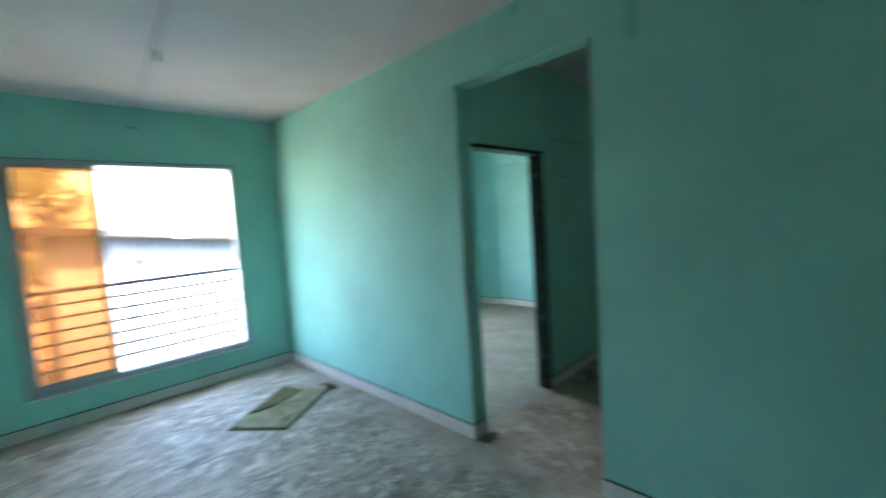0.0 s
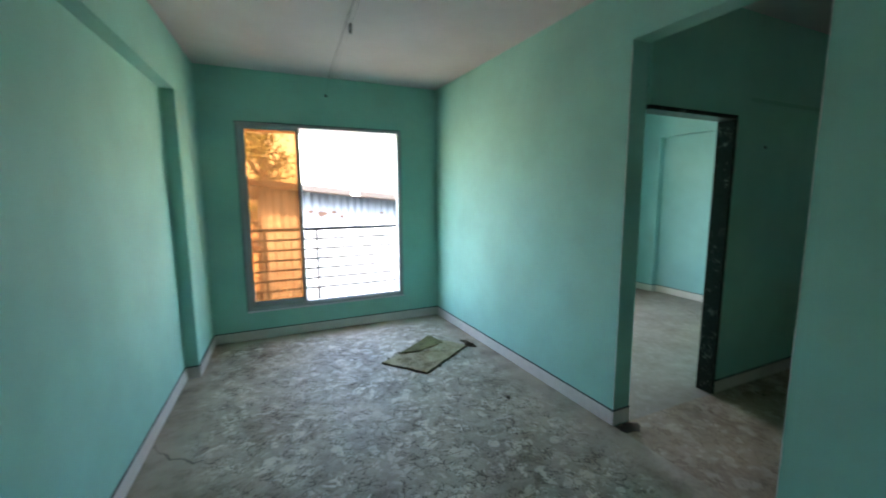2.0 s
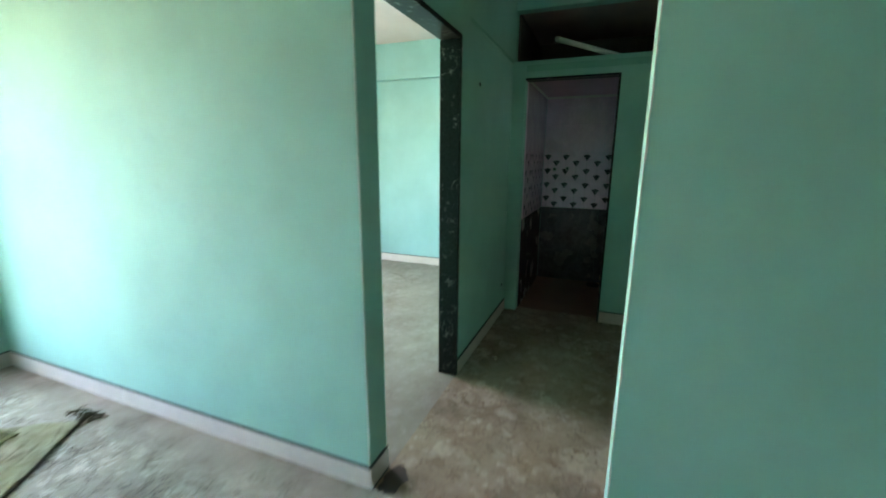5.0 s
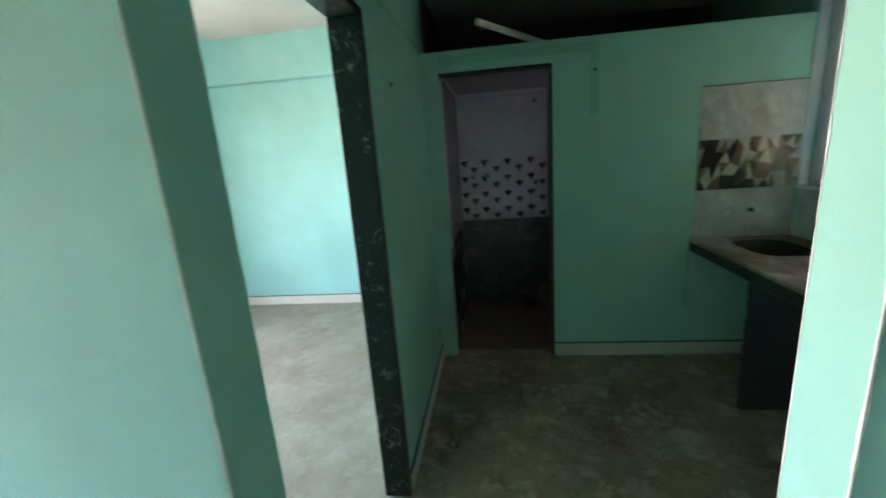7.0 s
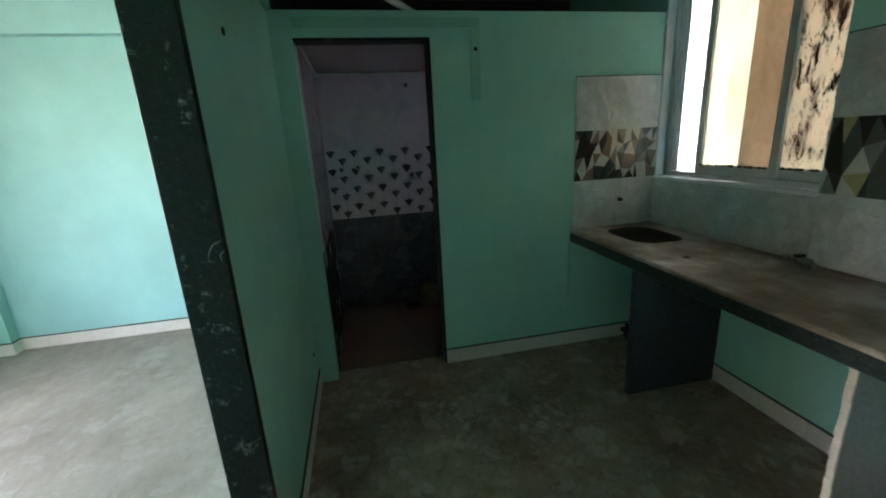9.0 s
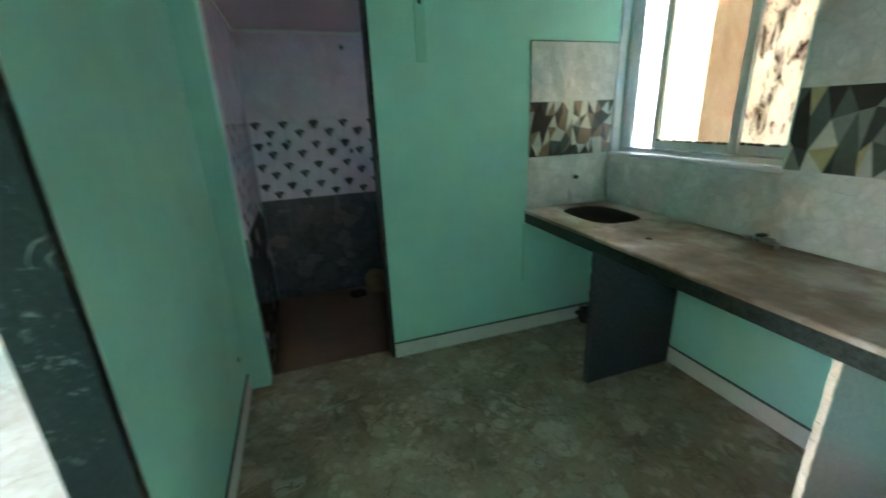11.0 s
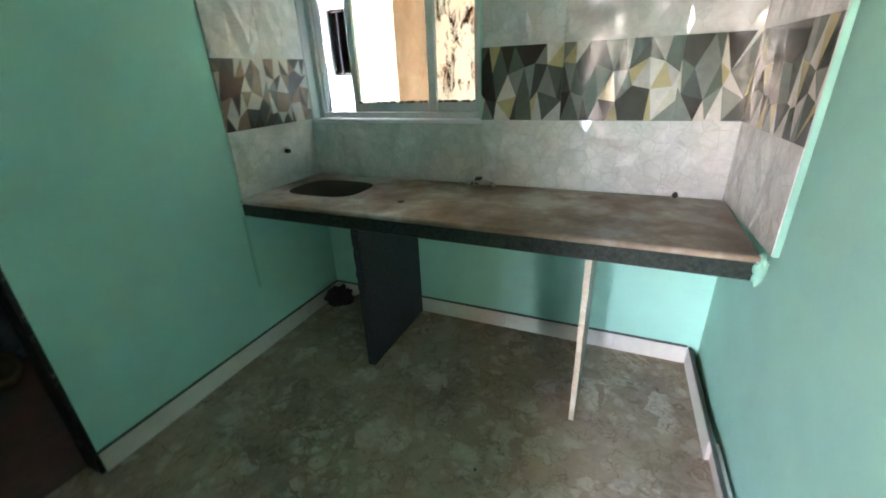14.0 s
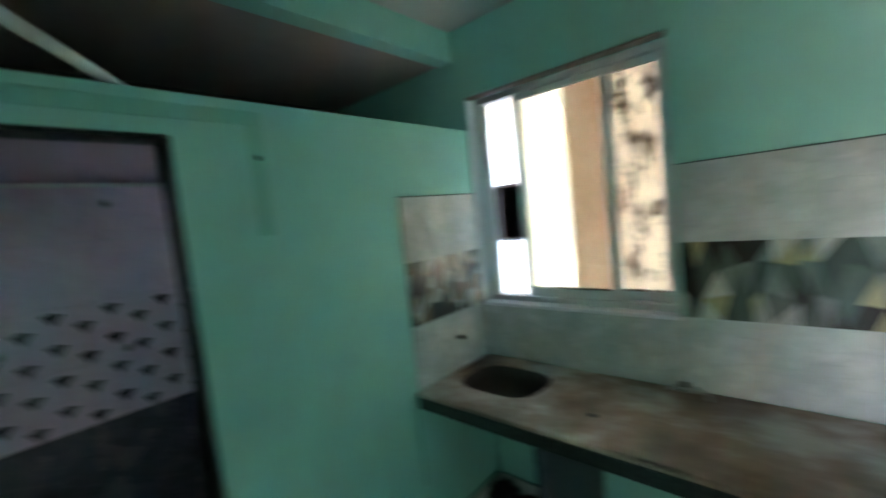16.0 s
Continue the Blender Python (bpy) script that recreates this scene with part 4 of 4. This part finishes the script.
def diamond_mesh(w, h, t):
    """A pale bath tile with staggered dark inverted cones printed on it."""
    bm = one_box((-w / 2, 0, -h / 2), (w / 2, t, h / 2), 0.001)
    n, m = max(2, round(w / 0.112)), 2
    for i in range(n):
        for j in range(m):
            x = -w / 2 + (i + 0.5) * w / n
            z = -h / 2 + (j + (0.30 if i % 2 else 0.72)) * h / m
            r, q = 0.040, 0.045
            y = -0.0012
            a, b, c, d = (bm.verts.new(p) for p in ((x - r, y, z + 0.012), (x, y, z + 0.024), (x + r, y, z + 0.012), (x, y, z - q)))
            stem = [bm.verts.new(p) for p in ((x - 0.0025, -0.0006, z - q + 0.006), (x + 0.0025, -0.0006, z - q + 0.006), (x + 0.0025, -0.0006, max(-h / 2, z - h / m + 0.022)), (x - 0.0025, -0.0006, max(-h / 2, z - h / m + 0.022)))]
            bm.faces.new(stem).material_index = 3
            o = bm.verts.new((x, y - 0.001, z + 0.001))
            for k, tri in enumerate(((a, b, o), (b, c, o), (c, d, o), (d, a, o))):
                f = bm.faces.new(tri)
                f.material_index = 1 if k in (1, 3) else (2 if (i + j) % 3 else 1)
    return bm


ROWS = (ZT + 0.001, 1.187, 1.508, 1.832)
band = lambda r: "facet" if r == 1 else "plain"
turn_e = lambda u, z: Matrix.Translation((XK - 0.0105, u, z)) @ pose(0, 0, 0, 0, 0, -90)
clad("tiles_kitchen_east", "marble-print wall tiles with a faceted geometric band", (0.078, -0.226, YS + 0.001), ROWS, turn_e, band)
turn_s = lambda u, z: Matrix.Translation((u, YS + 0.0105, z)) @ pose(0, 0, 0, 0, 0, 180)
clad("tiles_kitchen_south", "marble-print wall tiles with a faceted geometric band", (3.298, 2.92, 2.463, 2.216), ROWS, turn_s, band)
clad("tiles_kitchen_sill", "marble-print wall tiles below the window sill", (4.353, 4.21, 3.755, 3.299), (ZT + 0.001, 1.167), turn_s, band)
ang = math.degrees(math.atan2(0.078, 1.47))
turn_w = lambda u, z: Matrix.Translation((2.1355 + 0.078 * (0.94 - u) / 1.47 + 0.005, u, z)) @ pose(0, 0, 0, 0, 0, 90 + ang)
clad("tiles_kitchen_west", "marble-print wall tiles with a faceted geometric band", (-0.5185, -0.085, 0.085), ROWS, turn_w, band)

# bathroom
BR = (0.002, 0.31, 0.615, 0.855, 1.165, 1.475, 1.78, 2.074)
bk = lambda r: ("slate", "slate", "slate", "diamond", "diamond", "bath", "bath")[r]
turn_b = lambda u, z: Matrix.Translation((XO - 0.0105, u, z)) @ pose(0, 0, 0, 0, 0, -90)
clad("tiles_bath_east", "bathroom tiles, slate below, diamond print band, pale above", (YB - 0.012, 1.538, 1.088, 0.638, 0.188, -0.262, -0.528), BR, turn_b, bk)
turn_n = lambda u, z: Matrix.Translation((u, YB - 0.0105, z))
turn_n2 = lambda u, z: turn_n(u, z) @ pose(0, 0, 0, 0, 0, 0)
clad("tiles_bath_north", "bathroom tiles, slate below, diamond print band, pale above", (4.467, 4.80, 5.20, 5.597), BR, turn_n2, bk)
turn_s2 = lambda u, z: Matrix.Translation((u, YS + 0.0105, z)) @ pose(0, 0, 0, 0, 0, 180)
clad("tiles_bath_south", "bathroom tiles, slate below, diamond print band, pale above", (5.597, 5.20, 4.80, 4.467), BR[:6], turn_s2, bk)
for cuts in ((5.597, 5.20), (4.80, 4.467)):
    clad("tiles_bath_south", "pale bathroom tiles beside the unseen opening added for light", cuts, BR[5:], turn_s2, lambda r: "bath")


for name, a, b in (("trim_9", (XO - 0.022, YS + 0.03, 2.052), (XO - 0.0108, YB - 0.023, 2.0745)), ("trim_10", (XK2 + 0.004, YB - 0.022, 2.052), (XO - 0.012, YB - 0.0108, 2.0745))):
    tagged(made(name, one_box(a, b, 0.003), M_PVC), "pale border strip under the bathroom ceiling", "border strip", kind="structure")


def stub(name, at, out, label, length=0.03):
    """A capped water outlet standing from a wall; out: unit direction."""
    s = root(name, label, "water outlet", "", "water outlets in the tiles")
    a, o = Vector(at), Vector(out)
    part("flange", tube(bmesh.new(), [a - o * 0.002, a + o * 0.004], 0.024, 16), M_CHROME, s)
    part("nipple", tube(bmesh.new(), [a + o * 0.004, a + o * length], 0.012, 12), M_STEEL, s)
    return s


stub("water_outlet", (XK - 0.012, -0.262, 1.045), (-1, 0, 0), "short dark pipe outlet in the tiles above the sink")
stub("water_outlet", (XO - 0.013, 1.60, 1.29), (-1, 0, 0), "short dark pipe outlet in the bathroom tiles", 0.02)
stub("water_outlet", (XO - 0.013, 1.46, 1.30), (-1, 0, 0), "short dark pipe outlet in the bathroom tiles", 0.02)
stub("water_outlet", (XO - 0.013, 0.99, 1.20), (-1, 0, 0), "short dark pipe outlet in the bathroom tiles", 0.02)
stub("water_outlet", (XO - 0.013, 0.987, 1.965), (-1, 0, 0), "short dark pipe outlet high in the bathroom tiles", 0.02)

spare = root("fallen_tap", "small tarnished tap fitting lying at the back of the worktop", "tap")
part("body", tube(bmesh.new(), [(3.36, -0.47, ZT + 0.017), (3.25, -0.485, ZT + 0.017)], [0.012, 0.016], 10), M_CHROME, spare)
part("spout", tube(bmesh.new(), [(3.25, -0.485, ZT + 0.016), (3.215, -0.46, ZT + 0.018), (3.20, -0.43, ZT + 0.010)], 0.009, 8), M_CHROME, spare)
part("handle", one_box((3.285, -0.50, ZT + 0.03), (3.315, -0.46, ZT + 0.042), 0.003), M_STEEL, spare)
crumple("plug", (2.40, -0.50, ZT), 0.013, 1.0, 2.0, M_STEEL, "small dark plug lying on the worktop", "plug")
crumple("rubble", (4.26, -0.40, 0.0), 0.09, 0.75, 6.1, M_BLACK, "dark heap of rubble in the corner under the sink", "rubble")
crumple("rubble", (4.12, -0.45, 0.0), 0.055, 0.7, 9.3, M_BARK, "dark lump of rubble in the corner under the sink", "rubble")

# pot on the bathroom floor
pot = root("broken_pot", "beige broken pot lying tilted on the bathroom floor", "pot")
bm = bmesh.new()
n = 28
prof = [(0.030, 0.0), (0.075, 0.012), (0.105, 0.06), (0.110, 0.10), (0.095, 0.125), (0.080, 0.118), (0.090, 0.095), (0.085, 0.06), (0.055, 0.025), (0.0, 0.02)]
rows = [[bm.verts.new((r * math.cos(2 * math.pi * k / n), r * math.sin(2 * math.pi * k / n), z)) for k in range(n)] for r, z in prof[:-1]]
for r0, r1 in zip(rows, rows[1:]):
    for k in range(n):
        bm.faces.new((r0[k], r0[(k + 1) % n], r1[(k + 1) % n], r1[k]))
bm.faces.new(rows[0][::-1])
bm.faces.new(rows[-1])
ob = part("body", bm, M_POT, pot, smooth=True)
ob.matrix_local = pose(5.43, 0.94, 0.062, 20, -38, 0)
crumple("rubble", (5.40, 1.08, 0.002), 0.07, 0.4, 12.7, M_BLACK, "dark debris on the bathroom floor by the pot", "rubble")

# pipe in the loft
pipe = root("loft_pipe", "pale plastic pipe sticking out of the dark loft", "pipe")
part("pipe_body", tube(bmesh.new(), [(4.62, 0.966, LOFT + 0.0205), (4.372, 1.16, LOFT + 0.034), (4.0, 1.455, LOFT + 0.054)], 0.0185, 12), M_PVC, pipe)

# ---- outside, north ----
YR = 5.45
balcony = tagged(made("balcony_slab", one_box((-0.75, YN2 + 0.002, 0.05), (2.35, 5.50, 0.16), 0.01), M_BARE), "cement balcony ledge outside the living room window", "ledge", kind="structure")
rail = root("railing", "dark painted steel railing with seven horizontal bars", "railing")
for i in range(7):
    z = 1.105 - i * 0.1275
    r = 0.022 if i == 0 else 0.0135
    part("rail_bar", tube(bmesh.new(), [(-0.72, YR, z), (2.32, YR, z)], r, 8), M_STEEL, rail)
for x in (-0.66, 0.02, 0.64, 1.95):
    part("post", one_box((x - 0.018, YR + 0.018, 0.16), (x + 0.018, YR + 0.046, 1.10), 0.002), M_STEEL, rail)
tagged(made("sunshade", one_box((-0.75, YN2 + 0.002, 2.265), (2.1, 5.40, 2.36), 0.01), M_OUTER), "cement sunshade over the living room window", "sunshade", kind="structure")

# added slab, never in view, that shapes the light entering the bedroom
tagged(made("sunshade", one_box((2.9, YN2 + 0.002, 2.40), (4.7, 5.30, 2.48), 0.01), M_OUTER), "unseen cement sunshade added over the bedroom window to limit its light", "sunshade", kind="structure")
shed = root("tin_shed", "pale blue rusting corrugated tin shed with a sooty roof edge", "shed")
bm = bmesh.new()
roof_z = lambda x: 1.75 - 0.108 * x
nx = 200
x0s, x1s = 0.10, 3.7
va, vb = [], []
for i in range(nx + 1):
    x = x0s + (x1s - x0s) * i / nx
    y = 9.0 + 0.022 * math.sin(x * 2 * math.pi / 0.15)
    va.append(bm.verts.new((x, y, -3.2)))
    vb.append(bm.verts.new((x, y, roof_z(x) - 0.02)))
for i in range(nx):
    bm.faces.new((va[i], va[i + 1], vb[i + 1], vb[i]))
w = part("wall", bm, M_TIN, shed, smooth=True)
w.modifiers.new("thick", "SOLIDIFY").thickness = 0.006
part("side_wall", one_box((0.06, 9.03, -3.2), (0.10, 13.0, 1.70)), M_TIN, shed)
part("side_wall", one_box((3.702, 9.03, -3.2), (3.74, 13.0, 1.30)), M_TIN, shed)
def strip_of(rows):
    """A closed bar through four-cornered rows."""
    bm = bmesh.new()
    vs = [[bm.verts.new(p) for p in row] for row in rows]
    for r0, r1 in zip(vs, vs[1:]):
        for k in range(4):
            bm.faces.new((r0[k], r0[(k + 1) % 4], r1[(k + 1) % 4], r1[k]))
    bm.faces.new(vs[0])
    bm.faces.new(vs[-1][::-1])
    return bm


xs = [-0.25 + 4.2 * i / 60 for i in range(61)]
rows = []
for x in xs:
    y, z = 8.70 + 0.03 * noise.noise(Vector((x * 2, 0, 0))), roof_z(x)
    rows.append(((x, y, z - 0.035), (x, 13.2, z - 0.35), (x, 13.2, z - 0.25), (x, y, z + 0.065)))
part("roof", strip_of(rows), M_ROOF, shed, "sooty dark roof sheet")
rows = []
for x in xs:
    z = roof_z(x)
    low = z - 0.03 + 0.018 * noise.noise(Vector((x * 3, 1, 0)))
    rows.append(((x, 8.655, low), (x, 8.667, low), (x, 8.667, z + 0.075), (x, 8.655, z + 0.075)))
part("fascia", strip_of(rows), M_SOOTEDGE, shed, "soot-black strip along the roof edge")
part("roof_clip", one_box((1.81, 8.62, 1.50), (1.97, 8.68, 1.60), 0.01), M_NEIGHBOUR, shed, "white scrap on the roof edge")
for x, z, s in ((1.02, 1.18, 0.08), (1.25, 1.13, 0.13), (1.5, 1.16, 0.08), (1.66, 1.07, 0.07), (0.95, 1.03, 0.06), (1.40, 1.02, 0.07), (1.12, 1.0, 0.05), (2.55, 1.12, 0.06)):
    bm = bmesh.new()
    pts = [bm.verts.new((x + s * (0.8 + 0.5 * noise.noise(Vector((x * 9, k, 0)))) * math.cos(k * 0.628), 8.972, z + s * 0.55 * (0.8 + 0.5 * noise.noise(Vector((k, z * 9, 2)))) * math.sin(k * 0.628))) for k in range(10)]
    f = bm.faces.new(pts)
    ext = bmesh.ops.extrude_face_region(bm, geom=[f])
    for v in ext["geom"]:
        if isinstance(v, bmesh.types.BMVert):
            v.co.y -= 0.003
    part("rust_patch", bm, M_RUST, shed, "brown rusted-through patch")


def tree(x, y, z, height, seed, crown_r, leaves=1500):
    rng = random.Random(seed)
    t = root("tree", "leafy tree with a dark trunk behind the tin shed", "tree", "", "trees beyond the window")
    tr = bmesh.new()
    top = Vector((x + 0.2, y, z + height * 0.62))
    tube(tr, [(x, y, z), (x + 0.05, y, z + height * 0.3), top], [0.24, 0.18, 0.12], 10)
    tips = []
    for i in range(11):
        a = rng.uniform(0, 6.28)
        s = Vector((x + 0.08, y, z + height * rng.uniform(0.35, 0.62)))
        e = s + Vector((math.cos(a), math.sin(a), rng.uniform(0.3, 1.2))) * crown_r * rng.uniform(0.5, 1.0)
        m = (s + e) / 2 + Vector((0, 0, 0.2))
        tube(tr, [s, m, e], [0.08, 0.05, 0.02], 6)
        tips += [m, e, (m + e) / 2]
    part("trunk", tr, M_BARK, t, smooth=True)
    lv = bmesh.new()
    for i in range(leaves):
        c = rng.choice(tips) + Vector((rng.gauss(0, 1), rng.gauss(0, 1), rng.gauss(0, 1))) * crown_r * 0.20
        m = Matrix.Translation(c) @ Euler((rng.uniform(0, 6), rng.uniform(0, 6), rng.uniform(0, 6))).to_matrix().to_4x4()
        l, wd_ = rng.uniform(0.05, 0.10), rng.uniform(0.022, 0.042)
        vs = [lv.verts.new(m @ Vector(p)) for p in ((-l, 0, 0), (0, -wd_, 0.01), (l, 0, 0), (0, wd_, 0.01))]
        lv.faces.new(vs)
    part("crown", lv, M_LEAF, t)
    return t


tree(0.12, 14.2, -3.2, 9.5, 5, 1.25, 3800)
tree(-3.6, 17.5, -3.2, 8.5, 8, 2.4, 1500)

tagged(made("ground", one_box((-400, -400, -3.4), (400, 400, -3.2)), M_EARTH), kind="structure")


def house(x0, x1, y0, y1, z1, cols, material, label):
    h = root("house", label, "house", "", "houses round about")
    part("wall", one_box((x0, y0, -3.2), (x1, y1, z1)), material, h)
    part("roof", one_box((x0 - 0.3, y0 - 0.35, z1 + 0.001), (x1 + 0.3, y1 + 0.3, z1 + 0.16)), M_ROOF, h)
    for i in range(cols):
        for z in (-2.0, 0.6):
            if z + 1.2 > z1:
                continue
            x = x0 + (x1 - x0) * (i + 0.5) / cols
            wn = part("window", ring((x - 0.45, z), (x + 0.45, z + 1.1), y0 - 0.05, y0 + 0.02, 0.06, 0.06, 0.06), M_WHITE, h)
            part("pane", one_box((x - 0.39, y0 - 0.02, z + 0.06), (x + 0.39, y0 - 0.006, z + 1.04)), M_DARKGLASS, wn)
    return h


house(-7.5, -0.9, 13.2, 19, 1.1, 4, M_HOUSE, "low sun-faded house with a dark roof")
house(-3.6, -0.25, 11.2, 12.6, 0.15, 2, M_BARE, "low grey lean-to beside the tin shed")
house(10.5, 20, 16, 24, 3.2, 5, M_HOUSE, "two-storey sun-faded house far off")

# ---- outside, south: the neighbour's wall across a narrow gap ----
nb = root("neighbour_building", "whitewashed neighbour building across the narrow gap", "building")
hole = lambda u, z: not (4.72 < u < 5.18 and 1.42 < z < 1.95)
part("wall", wall_mesh([0.5, 4.72, 5.18, 11], [-3.2, 1.42, 1.95, 4.6], hole, lambda u, w, z: (u, w, z), -1.905, -1.86), M_NEIGHBOUR, nb)
# room walls and window frame coloured near black so the opening reads as shade
for a, b in (((0.5, -5.0, -3.2), (11, -4.9, 4.6)), ((0.5, -4.898, -3.2), (0.6, -1.907, 4.6)), ((10.9, -4.898, -3.2), (11, -1.907, 4.6)), ((0.602, -4.898, 4.5), (10.898, -1.907, 4.6)), ((0.602, -4.898, 0.0), (10.898, -1.907, 0.1))):
    part("back_room", one_box(a, b), M_DARK_COAT, nb, "unseen near-black room added behind the window opening")
wn = part("window", ring((4.72, 1.42), (5.18, 1.95), -1.903, -1.888, 0.02, 0.02, 0.02), M_SOOTEDGE, nb)
part("grille", one_box((5.085, -1.90, 1.441), (5.097, -1.89, 1.929)), M_SOOTEDGE, wn)


WIRE = [(5.05, 3.48, 0.003), (5.02, 3.38, 0.003), (4.96, 3.27, 0.004), (4.88, 3.17, 0.003), (4.75, 3.06, 0.003)]
HOLES = ((4.24, 0.275), (3.42, 1.875))
# ---- chipped paint along worn edges ----
def chipped_edge(name, x, y, z0, z1, sx, sy, label, wide=0.008, seed=1):
    """Bare putty showing along a vertical corner: an uneven band on both faces; sx, sy: which way the faces run."""
    rng = random.Random(seed)
    c = root(name, label, "chipped edge", "structure")
    for along_x in (True, False):
        bm = bmesh.new()
        prev = None
        z = z0
        while z < z1:
            w = wide * (0.25 + rng.random() ** 2 * 1.6)
            if along_x:
                row = [bm.verts.new(p) for p in ((x - sx * 0.0012, y - sy * 0.0014, z), (x + sx * w, y - sy * 0.0014, z))]
            else:
                row = [bm.verts.new(p) for p in ((x - sx * 0.0014, y - sy * 0.0012, z), (x - sx * 0.0014, y + sy * w, z))]
            if prev:
                bm.faces.new((prev[0], prev[1], row[1], row[0]))
            prev = row
            z += rng.uniform(0.012, 0.04)
        part("putty_band", bm, M_CHIP, c).modifiers.new("thick", "SOLIDIFY").thickness = 0.0008
    return c


chipped_edge("trim_4", XE, 0.932, 0.11, 2.43, 1, -1, "paint chipped to white putty along the opening's corner", 0.003, 3)
chipped_edge("trim_5", 2.123, 0.932, 0.11, 2.43, -1, -1, "paint chipped to white putty along the opening's corner", 0.002, 4)
chipped_edge("trim_6", XE, 1.868, 0.11, 2.43, 1, 1, "paint chipped along the opening's corner", 0.0015, 5)
rng = random.Random(7)
bm = bmesh.new()
z, prev = 0.12, None
while z < 2.06:
    w = 0.004 + 0.012 * rng.random() ** 2
    row = [bm.verts.new((3.0505, YD - 0.0015, z)), bm.verts.new((3.0505 + w, YD - 0.0015, z))]
    if prev:
        bm.faces.new((prev[0], prev[1], row[1], row[0]))
    prev = row
    z += rng.uniform(0.015, 0.05)
seam = root("trim_7", "uneven white cement seam beside the marble lining", "cement seam", "structure")
part("cement_band", bm, M_CHIP, seam).modifiers.new("thick", "SOLIDIFY").thickness = 0.001

wire = root("loose_wire", "thin curled wire lying on the bedroom floor", "wire")
part("strand", tube(bmesh.new(), WIRE, 0.0022, 6), M_BARE, wire)
for x, z in HOLES:
    h = root("wall_plug", "small dark plugged hole in the painted wall", "wall plug", "", "plugged holes in the painted wall")
    part("plug_face", tube(bmesh.new(), [(x, YD - 0.004, z), (x, YD + 0.003, z)], 0.013, 12), M_BLACK, h)
